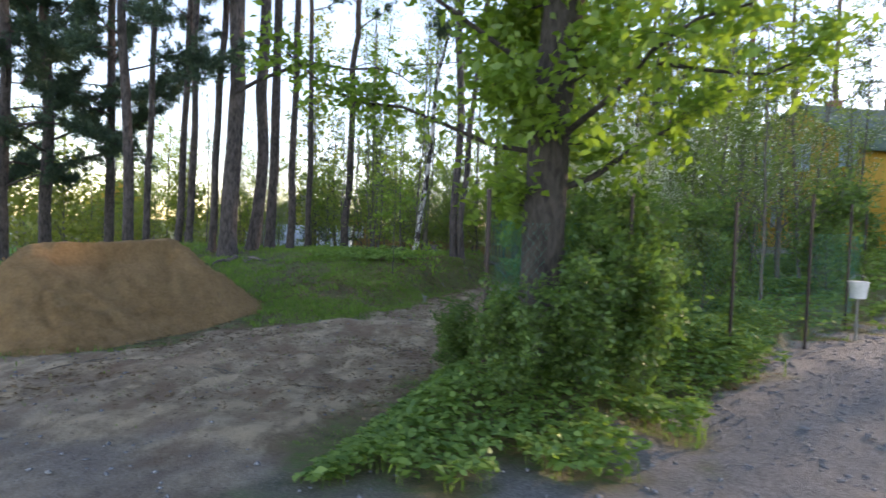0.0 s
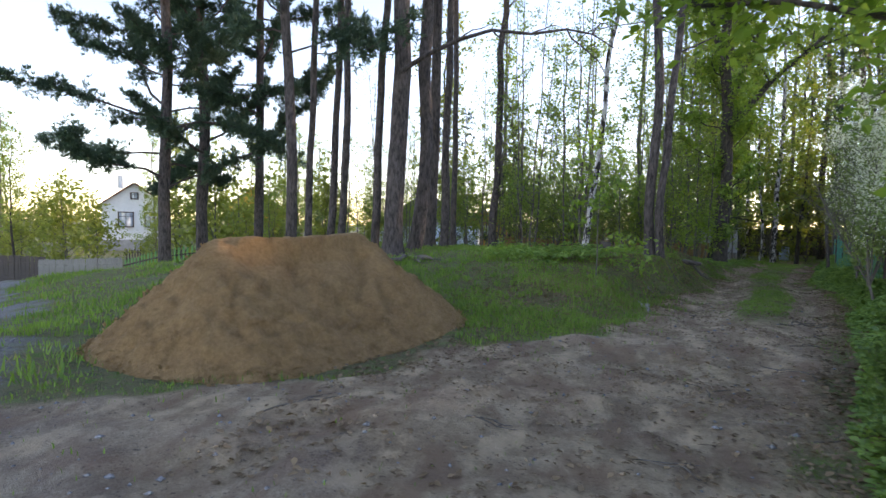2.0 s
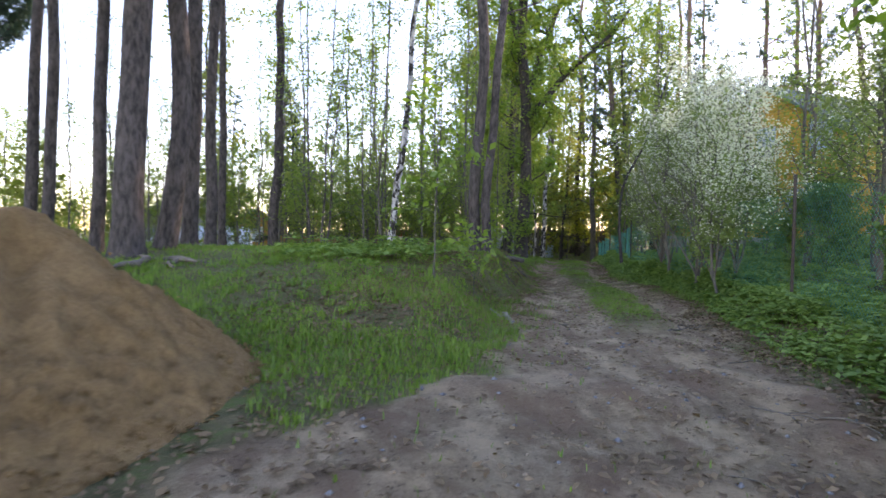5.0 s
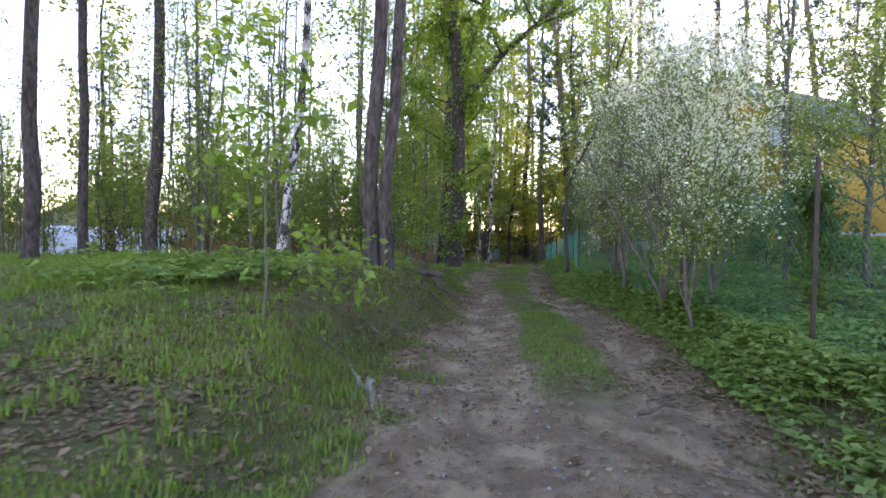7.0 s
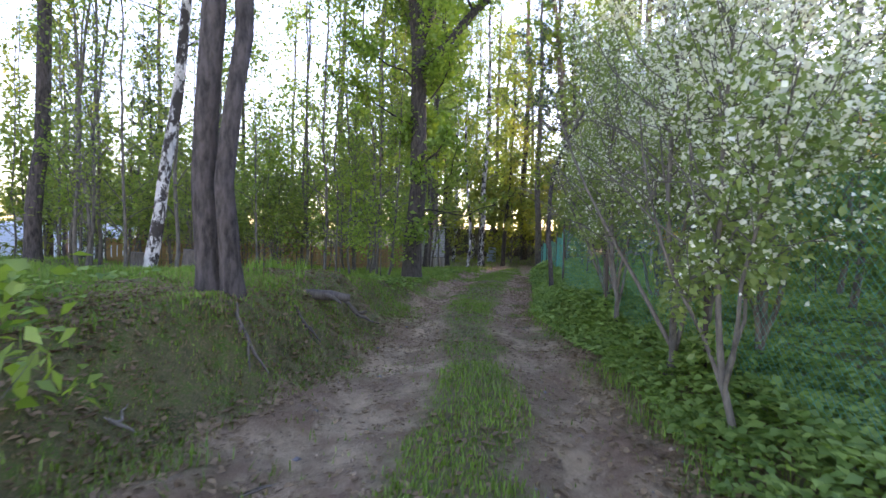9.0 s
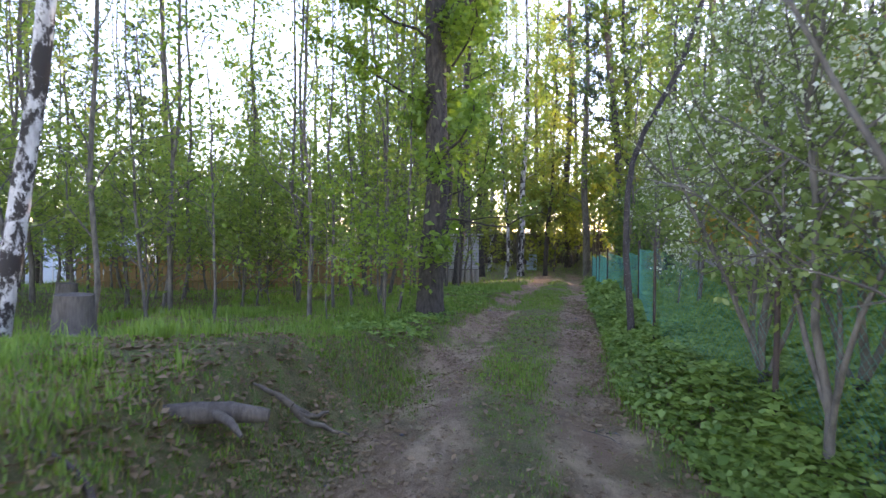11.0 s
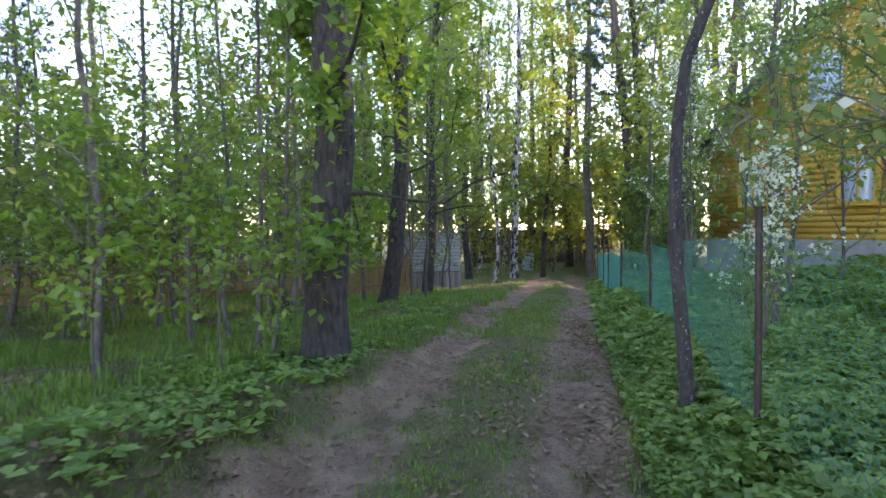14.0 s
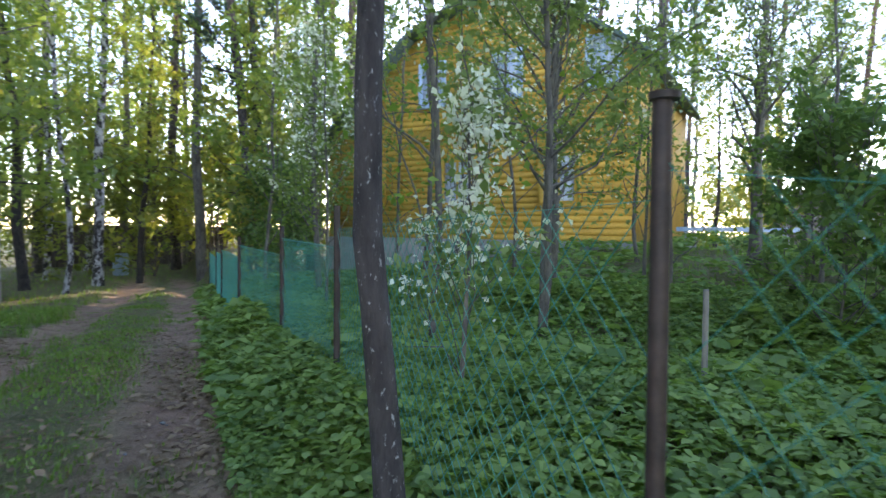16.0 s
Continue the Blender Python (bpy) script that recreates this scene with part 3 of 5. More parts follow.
def tree(name, label, category, x, y, h, r, seed, wood, leaf, group="", z=None, lean=(0, 0), bend=0.0, wobble=0.02, first=0.3, last=1.0, limbs=10, limb_len=2.0, el=25, lift=0.05,
         taper=0.6, twigs=10, twig_len=0.5, leaves=10, size=0.08, spread=0.06, needles=0, needle_len=0.11, flare=0.25, seg=10, twig_wood=False, forks=(), leaf2=None, share2=0.0,
         limb_r=0.3, top=0.35, crown_shape=0.7, dead=0, az_to=None, flat=0.45, leaf_label="", joined=False, line=None, clear=True, shoots=(0, 0, 1, 1)):
    """A tree: a tapered trunk, its limbs, and a crown of leaves or needle tufts on twigs."""
    rng = np.random.default_rng(seed)
    z = gz(x, y) - 0.05 if z is None else z
    root = empty(name, x, y, z, label, category, group)
    n = 16
    t = np.linspace(0, 1, n)
    sway = np.cumsum(rng.normal(size=(n, 2)) * wobble * h / n * 3, axis=0)
    sway[0] = 0
    pts = np.stack([lean[0] * t * h + bend * h * t**2 + sway[:, 0], lean[1] * t * h + sway[:, 1], t * h], 1)
    zz = t * h
    if line:
        lz, lx, ly = zip(*line)
        pts[:, 0], pts[:, 1] = np.interp(zz, lz, lx), np.interp(zz, lz, ly)
    rad = r * (1 - taper * t) * (1 + flare * np.exp(-zz / 0.25)) * np.where(t > 0.97, 0.6, 1)
    fine = np.concatenate([[0, 0.12, 0.3, 0.6], np.linspace(1.0, h, 26)]) if h > 4 else np.linspace(0, h, 14)
    P = np.stack([np.interp(fine, zz, pts[:, k]) for k in range(3)], 1)
    R = np.interp(fine, zz, r * (1 - taper * t)) * (1 + flare * np.exp(-fine / 0.25))
    bole = tube_soup(Soup(), P, R, seg, rng, 0.12)
    s1, s2, tw = Soup(), Soup(), Soup()
    paths = []

    def wooden(path, radii, sides):
        if joined:
            tube_soup(bole, path, radii, sides, rng, 0.1, False)
        else:
            tube_soup(Soup(), path, radii, sides, rng, 0.1).part("limb", wood, root, smooth=True)

    for fz, faz, flen, fel in forks:
        st = np.array([np.interp(fz, zz, pts[:, k]) for k in range(3)])
        pth = limb_path(rng, st, radians(faz), radians(fel), flen, 0.12, 9, 0.1)
        rr = np.interp(fz, zz, r * (1 - taper * t)) * 0.72
        wooden(pth, rr * np.linspace(1, 0.3, 9), 8)
        paths.append((pth, 2.0))
        for _ in range(4):
            k = rng.integers(3, 8)
            sub = limb_path(rng, pth[k], rng.random() * 6.28, radians(rng.uniform(5, 50)), flen * rng.uniform(0.25, 0.45), 0.03, 6)
            wooden(sub, rr * 0.3 * np.linspace(1, 0.2, 6), 5)
            paths.append((sub, 1.0))
    for i in range(limbs + shoots[0]):
        u = first + (last - first) * ((i + rng.random()) / limbs) if i < limbs else rng.uniform(shoots[1], shoots[2])
        st = np.array([np.interp(u * h, zz, pts[:, k]) for k in range(3)])
        rel = (u - first) / max(1e-3, 1 - first)
        ln = limb_len * (1 - crown_shape * rel) * rng.uniform(0.65, 1.2) + 0.15 if i < limbs else shoots[3] * rng.uniform(0.5, 1.2)
        az = i * 2.4 + rng.uniform(-0.5, 0.5) if az_to is None else radians(az_to) + rng.uniform(-1.3, 1.3)
        pth = limb_path(rng, st, az, radians(el + rng.uniform(-14, 14) + 25 * rel), ln, lift)
        rr = max(0.004, np.interp(u * h, zz, r * (1 - taper * t)) * limb_r * rng.uniform(0.7, 1.1) * (1 if i < limbs else 0.35))
        wooden(pth, rr * np.linspace(1, 0.22, len(pth)), 5 if r < 0.1 else 6)
        if i >= dead:
            paths.append((pth, ln / limb_len if i < limbs else 0.45))
    bole.part("trunk", wood, root, smooth=True)
    if leaves or needles:
        for pth, k in paths:
            p, d, ln = twigs_of(rng, pth, max(2, int(twigs * (0.4 + 0.8 * k))), twig_len)
            if twig_wood:
                side = np.cross(d, rng.normal(size=d.shape))
                side = side / (np.linalg.norm(side, axis=1)[:, None] + 1e-9) * 0.004
                e = p + d * ln[:, None]
                v = np.stack([p - side, p + side, e], 1).reshape(-1, 3)
                tw.add(v, np.arange(len(v)).reshape(-1, 3))
            if needles:
                u = rng.random((len(p), needles))
                c = p[:, None] + d[:, None] * (u * ln[:, None])[..., None] + rng.normal(size=(len(p), needles, 3)) * spread
                needle_soup(s1, c.reshape(-1, 3), np.repeat(d, needles, 0) + np.array([0, 0, 0.5]), rng, needle_len, 14 if needle_len < 0.12 else 9, 0.008 if needle_len < 0.12 else 0.016)
            else:
                u = rng.random((len(p), leaves)) ** 0.7
                c = p[:, None] + d[:, None] * (u * ln[:, None])[..., None] + rng.normal(size=(len(p), leaves, 3)) * spread
                c = c.reshape(-1, 3)
                if clear and abs(x) + abs(y) > 0:
                    c = c[(np.abs(across(LANE, c[:, 0] + x, c[:, 1] + y)) > 1.2) | (c[:, 2] + z > 2.9) | (c[:, 1] + y < 9)]
                if leaf2 is not None:
                    pick = rng.random(len(c)) < share2 * np.clip((c[:, 2] / h - 0.3) / 0.35, 0.12, 1.35)
                    leaf_soup(s2, c[pick], rng, size * 0.9, 0.2, 1.0)
                    c = c[~pick]
                leaf_soup(s1, c, rng, size, flat)
        if tw.n:
            tw.part("twig_work", wood, root, kind="stuff")
        if s1.n:
            s1.part("crown", leaf, root, leaf_label, kind="stuff")
        if s2.n:
            s2.part("blossom_cover", leaf2, root, "clouds of small white blossom", kind="stuff")
    return root


PINE = dict(wood=M["pine_bark"], leaf=M["pine_needle"], leaves=0, needles=7, taper=0.55, el=12, lift=0.06, twig_len=0.55, spread=0.03, seg=14, flare=0.35)
BROAD = dict(taper=0.75, el=38, lift=0.04, twig_wood=True)


def pines():
    lab = "tall Scots pine with a bare grey-brown trunk and dark needles"
    # place, height, girth, lean, first limb, limbs, reach
    rows = [(-13.87, 18.57, 17, 0.20, (-0.012, 0.0), 0.14, 44, 4.8), (-13.6, 20.2, 19, 0.21, (-0.005, 0.0), 0.17, 38, 4.4), (-12.5, 21.9, 18, 0.185, (0.005, 0.0), 0.26, 24, 3.4),
            (-6.67, 13.45, 16, 0.115, (-0.005, 0.0), 0.24, 26, 2.8), (-6.5, 13.9, 16, 0.08, (0.012, 0.0), 0.27, 18, 2.3), (-7.75, 17.9, 19, 0.115, (0.012, 0.0), 0.30, 20, 2.6),
            (-7.35, 17.8, 18, 0.115, (0.018, 0.0), 0.40, 10, 2.2), (-5.17, 14.51, 17, 0.095, (0.045, 0.0), 0.42, 10, 2.4), (-4.45, 15.28, 21, 0.16, (0.006, 0.0), 0.50, 12, 3.0),
            (-4.36, 16.46, 20, 0.14, (0.012, 0.0), 0.52, 10, 2.8), (-4.56, 19.13, 20, 0.125, (0.0, 0.0), 0.52, 10, 2.6), (-5.15, 23.67, 19, 0.12, (0.0, 0.0), 0.5, 10, 2.4)]
    for i, (x, y, h, r, lean, first, limbs, reach) in enumerate(rows):
        tree("pine_tree", lab, "tree", x, y, h, r, 100 + i, group="roadside pines", lean=lean, first=first, limbs=limbs, limb_len=reach, twigs=(44, 44, 36, 28)[i] if i < 4 else 11, wobble=0.012, crown_shape=0.3,
             **PINE | (dict(needles=10, needle_len=0.14, spread=0.07) if i < 5 else {}))
    # the stout leaning one has a long bare bough
    big = tree("pine_tree", "stout old pine leaning slightly, with a long dead bough", "tree", -4.63, 14.15, 21, 0.21, 130, group="roadside pines", lean=(0.035, 0.0), first=0.45, limbs=9,
               limb_len=3.0, twigs=14, **PINE)
    rng = np.random.default_rng(7)
    pth = np.array([(0.15, 0.0, 4.0), (0.7, 0.1, 4.35), (1.4, 0.0, 4.6), (2.1, -0.1, 4.72), (2.9, -0.1, 4.6), (3.6, -0.2, 4.62), (4.1, -0.2, 4.5), (4.5, -0.25, 4.2)])
    tube_soup(Soup(), pth, np.linspace(0.055, 0.012, 8), 7, rng, 0.15).part("bough", M["pine_bark"], big, "long bare dead bough", True)
    for k, (az, el, ln) in enumerate([(40, 40, 0.9), (-30, -50, 1.1), (20, 30, 0.8), (-20, -60, 1.3), (10, 55, 0.7)]):
        sub = limb_path(rng, pth[2 + k], radians(az), radians(el), ln, -0.04, 6, 0.3)
        tube_soup(Soup(), sub, np.linspace(0.02, 0.005, 6), 5).part("bough", M["pine_bark"], big, smooth=True)
    tree("pine_tree", "single slim pine with a straight bare trunk on the bank", "tree", -3.63, 23.71, 19, 0.155, 131, group="roadside pines", lean=(0.016, 0), first=0.45, limbs=12, limb_len=2.2,
         twigs=12, **PINE)
    # two trunks from one foot beside the lane
    tree("pine_tree", "dark-barked pine, one of two grown from one foot", "tree", 0.93, 15.74, 18, 0.108, 132, group="twin pines", lean=(0.014, 0.0), first=0.27, limbs=20, limb_len=2.8, twigs=24, **PINE | dict(needles=8, needle_len=0.13))
    tree("pine_tree", "thinner pine leaning away from its twin", "tree", 1.13, 15.62, 17, 0.085, 133, group="twin pines", lean=(0.062, 0.01), first=0.26, limbs=20, limb_len=3.0, twigs=24, dead=3, **PINE | dict(needles=8, needle_len=0.13))


def big_broadleaves():
    tree("maple_tree", "old roadside maple with a dark trunk and fresh light-green leaves", "tree", 1.70, 5.9, 11, 0.215, 11, M["oak_bark"], M["maple_leaf"], first=0.15, limbs=44, limb_len=3.1,
         el=10, lift=-0.015, twigs=29, twig_len=0.6, leaves=17, size=0.076, spread=0.09, taper=0.5, twig_wood=True, seg=16, crown_shape=0.45, flare=0.5, limb_r=0.2, shoots=(15, 0.12, 0.42, 0.75))
    tree("oak_tree", "broad lane-side tree with dark furrowed bark and forked limbs", "tree", 4.06, 22.3, 15, 0.195, 12, M["oak_bark"], M["oak_leaf"], first=0.10, last=0.75, limbs=26, limb_len=2.2,
         twigs=21, twig_len=0.55, leaves=14, size=0.08, spread=0.1, taper=0.5, el=12, lift=0.0, twig_wood=True, seg=16, flare=0.35, limb_r=0.16, crown_shape=0.2, shoots=(16, 0.06, 0.5, 0.7),
         forks=((5.2, 25, 6.5, 62), (5.6, 200, 6.0, 70), (4.4, -20, 5.0, 40)))
    tree("oak_tree", "younger broadleaf tree with dark trunk at the lane edge", "tree", 5.09, 27.78, 14, 0.17, 13, M["oak_bark"], M["oak_leaf"], first=0.15, limbs=22, limb_len=2.2, twigs=17, leaves=13,
         size=0.085, spread=0.11, limb_r=0.2, **BROAD)
    tree("alder_tree", "leaning lane-side tree whose dark trunk is patched with pale lichen", "tree", 6.36, 20.21, 6.0, 0.045, 14, M["lichen_bark"], M["cherry_leaf"], first=0.42, limbs=9, limb_len=1.7,
         line=((0, 0.02, -0.02), (0.6, -0.01, -0.01), (1.1, -0.06, 0.03), (1.9, -0.055, 0.045), (2.4, 0.01, 0.03), (2.8, 0.15, -0.02), (3.6, 0.55, -0.15), (6, 1.3, -0.3)), taper=0.5, twigs=9, leaves=8, size=0.055, spread=0.06, el=40, lift=0.04, twig_wood=True, leaf2=M["blossom"], share2=0.25, seg=14, wobble=0.03, flare=0.3)


def birches():
    lab = "slender birch with a white trunk and small spring leaves"
    rows = [(11.47, 39.69, 17, 0.16, (0, 0)), (10.83, 43.03, 16, 0.13, (0, 0)), (13.4, 47.5, 17, 0.14, (0.01, 0)), (-0.42, 19.22, 13, 0.095, (0.13, 0.01)), (9.9, 37.2, 15, 0.08, (-0.02, 0)), (12.6, 52, 18, 0.15, (0, 0))]
    for i, (x, y, h, r, lean) in enumerate(rows):
        tree("birch_tree", lab if lean[0] < 0.1 else "birch with a black-and-white trunk leaning strongly over the bank", "tree", x, y, h, r, 200 + i, M["birch_bark"], M["birch_leaf"], group="birches",
             lean=lean, first=0.25, limbs=22, limb_len=2.4, twigs=16, leaves=14, size=0.062, spread=0.12, crown_shape=0.5, limb_r=0.25, seg=12, **BROAD)


def young_growth():
    """Thin young trees that crowd the wood beyond the bank."""
    rng = np.random.default_rng(21)
    lab = "thin young tree with sparse fresh leaves in the roadside thicket"
    kinds = []
    for i in range(7):
        h = (5.0, 6.5, 8.0, 9.5, 7.0, 4.2, 10.5)[i]
        kinds.append(tree("young_tree", lab, "tree", 0, 0, h, 0.012 + 0.0028 * h, 300 + i, M["grey_bark"], (M["birch_leaf"], M["far_leaf"], M["oak_leaf"])[i % 3], group="young thicket", z=0,
                          first=0.1, limbs=int(12 + h), limb_len=0.9 + 0.1 * h, twigs=6, twig_len=0.45, leaves=8, size=0.054, spread=0.11, wobble=0.02, crown_shape=0.55, seg=7, el=40, lift=0.05, taper=0.75, twig_wood=True,
                          limb_r=0.45, joined=True))
    spots = []
    # thicket beside the lane, then deeper in
    for cx, cy, sx, sy, n in [(1.2, 23.4, 2.4, 1.6, 10), (-2.2, 25.8, 3.0, 2.2, 6), (3.0, 27.5, 2.0, 2.5, 10), (-5.5, 29, 5, 4, 10), (3.5, 33.5, 4.0, 4, 10), (-1.5, 21.0, 1.2, 0.8, 4), (-12, 32, 7, 5, 10), (15.5, 43, 2.5, 3, 8)]:
        for _ in range(n):
            spots.append((cx + rng.uniform(-1, 1) * sx, cy + rng.uniform(-1, 1) * sy))
    for x, y in [(9.4, 24.6), (10.8, 24.2), (11.6, 26.2), (12.4, 24.9), (13.4, 27.6), (12.0, 21.4), (14.6, 25.4), (13.2, 22.2), (8.9, 22.4), (11.0, 28.6), (15.4, 23.2), (6.6, 11.0), (8.8, 13.4), (9.5, 17), (11, 18.2), (12.5, 20), (10.5, 15.5), (13, 17.5), (8, 15.6), (11.6, 16.2)]:
        spots.append((x, y))
    first = set()
    for x, y in spots:
        if -1.7 < across(LANE, np.array([x]), np.array([y]))[0] < 2.0 and y < 41:
            continue
        k = int(rng.integers(7))
        m = pose(x, y, gz(x, y) - 0.04, rng.uniform(-3, 3), rng.uniform(-3, 3), rng.uniform(0, 360))
        if k not in first:
            first.add(k)
            kinds[k].matrix_basis = m
        else:
            c = copy_thing(kinds[k], m)
            sc = rng.uniform(0.8, 1.25)
            c.scale = (sc, sc, sc)
    for k in range(7):
        if k not in first:
            kinds[k].matrix_basis = pose(-3 - k, 30, gz(-3 - k, 30))
    # saplings on the bank in front of the wood
    tree("sapling", "slim maple sapling with light-green leaves on the bank", "sapling", -0.4, 12.7, 2.4, 0.013, 350, M["grey_bark"], M["maple_leaf"], first=0.3, limbs=12, limb_len=0.6, twigs=5, leaves=7, size=0.068,
         spread=0.06, seg=6, el=15, lift=0.0, wobble=0.02)
    tree("sapling", "small leafy sapling at the foot of the bank", "sapling", 0.30, 13.3, 0.75, 0.006, 351, M["grey_bark"], M["maple_leaf"], first=0.3, limbs=8, limb_len=0.3, twigs=3, leaves=5, size=0.07, seg=5)
    tree("sapling", "leafy sapling growing before the old lane-side tree", "sapling", 3.3, 21.6, 1.5, 0.010, 352, M["grey_bark"], M["maple_leaf"], first=0.25, limbs=12, limb_len=0.5, twigs=6, leaves=8, size=0.055, seg=5)
    tree("sapling", "low sapling with bright leaves beside the lane verge", "sapling", 2.45, 21.4, 1.8, 0.010, 353, M["grey_bark"], M["maple_leaf"], first=0.2, limbs=14, limb_len=0.7, twigs=6, leaves=8, size=0.05, seg=5)


def understory():
    """Leafy bushes and low saplings that fill the wood up to head height and above."""
    rng = np.random.default_rng(27)
    lab = "leafy hazel bush in fresh yellow-green leaf under the trees"
    kinds = []
    for i, (h, leaf) in enumerate([(2.4, "far_leaf"), (3.6, "birch_leaf"), (5.0, "far_leaf")]):
        kinds.append(tree("hazel_bush", lab, "bush", 0, 0, h, 0.012 + 0.004 * h, 700 + i, M["grey_bark"], M[leaf], group="understory", z=0, first=0.08, limbs=int(14 + 3 * h), limb_len=0.8 + 0.22 * h, twigs=6, twig_len=0.5,
                          leaves=8, size=0.07, spread=0.13, wobble=0.04, crown_shape=0.4, seg=6, el=35, lift=0.03, taper=0.8, limb_r=0.5, flat=0.6, joined=True))
    spots = []
    # the edge of the wood facing the bank, the deep wood, the far roadside, and the end of the lane
    for cx, cy, sx, sy, n, big in [(-0.2, 25.2, 2.6, 1.6, 11, 0), (1.2, 28.2, 2.6, 1.6, 9, 1), (-5.0, 30.5, 5.0, 2.5, 13, 1), (-1.0, 34.0, 5.5, 2.5, 14, 2), (-14, 31, 5.0, 4.0, 9, 2), (-21, 33, 6.0, 5.0, 7, 2), (5.0, 37.0, 3.0, 3.0, 7, 2),
                                   (12.6, 44.5, 3.0, 1.5, 6, 2)]:
        for _ in range(n):
            spots.append((cx + rng.uniform(-1, 1) * sx, cy + rng.uniform(-1, 1) * sy, big))
    used = set()
    for x, y, big in spots:
        if abs(across(LANE, np.array([x]), np.array([y]))[0]) < 2.6 and y < 41:
            continue
        k = int(np.clip(big - (rng.random() < 0.35), 0, 2))
        m = pose(x, y, gz(x, y) - 0.04, rng.uniform(-4, 4), rng.uniform(-4, 4), rng.uniform(0, 360))
        if k not in used:
            used.add(k)
            kinds[k].matrix_basis = m
        else:
            c = copy_thing(kinds[k], m)
            sc = rng.uniform(0.8, 1.2)
            c.scale = (sc, sc, sc)


def blossom_shrubs():
    lab = "many-stemmed bird cherry bush in white blossom against the fence"
    spots = [(4.55, 14.3, 3.4, 0.030, 0.7), (5.04, 13.91, 3.2, 0.034, 0.7), (4.15, 13.1, 2.6, 0.022, 0.5), (5.35, 15.2, 3.2, 0.03, 0.45), (5.2, 16.1, 3.0, 0.028, 0.35), (5.75, 17.1, 3.1, 0.03, 0.3), (6.3, 18.0, 3.3, 0.026, 0.25),
             (5.95, 15.6, 3.6, 0.04, 0.45), (6.4, 17.0, 3.4, 0.035, 0.4)]
    for i, (x, y, h, r, share) in enumerate(spots):
        tree("bird_cherry", lab, "bush", x, y, h, r, 400 + i, M["grey_bark"], M["cherry_leaf"], group="bird cherries", first=0.36, limbs=26, limb_len=1.25, twigs=12, twig_len=0.36, leaves=16 if y < 15 else 10, size=0.038, spread=0.06,
             wobble=0.05, crown_shape=0.35, seg=8, el=42, lift=0.05, leaf2=M["blossom"], share2=share, twig_wood=True, limb_r=0.5, taper=0.7, flat=0.3,
             forks=((0.25, 60 * i, h * 0.7, 68), (0.35, 60 * i + 140, h * 0.7, 62), (0.4, 60 * i + 240, h * 0.6, 66)))
    # beyond the fence, in the garden
    tree("bird_cherry", "low bush thick with white blossom behind the netting", "bush", 7.5, 20.9, 1.7, 0.016, 420, M["grey_bark"], M["cherry_leaf"], group="bird cherries", first=0.15, limbs=20, limb_len=0.6, twigs=7,
         twig_len=0.25, leaves=9, size=0.045, spread=0.04, leaf2=M["blossom"], share2=0.55, el=60, seg=6, twig_wood=True)
    tree("bird_cherry", "blossoming tree at the far end of the fence", "bush", 10.9, 26.8, 4.3, 0.06, 421, M["grey_bark"], M["cherry_leaf"], group="bird cherries", first=0.2, limbs=26, limb_len=1.5, twigs=12, twig_len=0.4,
         leaves=11, size=0.065, spread=0.06, leaf2=M["blossom"], share2=0.5, el=40, twig_wood=True)


def garden_trees():
    lab = "old apple tree with thin upright boughs in the garden"
    for i, (x, y, h, r) in enumerate([(9.86, 21.84, 4.6, 0.042), (10.3, 22.1, 4.4, 0.034), (12.6, 23.4, 4.0, 0.09), (15.0, 21.2, 4.2, 0.10), (18.5, 21.0, 4.0, 0.11), (21.0, 18.6, 4.0, 0.11), (7.2, 13.2, 3.6, 0.05), (9.2, 15.0, 4.0, 0.06)]):
        tree("apple_tree", lab, "tree", x, y, h, r, 500 + i, M["grey_bark"], M["cherry_leaf"], group="apple trees", first=0.3, limbs=22, limb_len=2.0, twigs=15, twig_len=0.45, leaves=14, size=0.05, spread=0.1, el=42, lift=0.05,
             crown_shape=0.3, twig_wood=True, taper=0.6, leaf2=M["blossom"], share2=0.15, limb_r=0.45)
    lab = "loose leafy garden bush"
    rng = np.random.default_rng(5)
    base = None
    for i, (x, y, sc) in enumerate([(10.6, 19.6, 1.0), (12.0, 18.6, 1.1), (9.3, 17.2, 0.9), (13.5, 20.2, 1.2), (7.5, 14.5, 1.0), (6.0, 11.5, 1.0), (8.3, 11.8, 1.1), (10.5, 14.2, 1.2), (4.6, 8.9, 0.9), (13.2, 31.5, 1.6), (12.2, 29.6, 1.2), (14.5, 35.0, 1.7)]):
        m = pose(x, y, gz(x, y) - 0.03, 0, 0, rng.uniform(0, 360))
        if base is None:
            base = tree("garden_bush", lab, "bush", x, y, 1.5, 0.012, 540, M["grey_bark"], M["shrub_leaf"], group="garden bushes", first=0.05, limbs=26, limb_len=0.9, twigs=10, twig_len=0.3, leaves=9, size=0.055, spread=0.06, el=45,
                        crown_shape=0.3, limb_r=0.6, twig_wood=True, joined=True)
            base.matrix_basis = m
        else:
            c = copy_thing(base, m)
            c.scale = (sc, sc, sc)


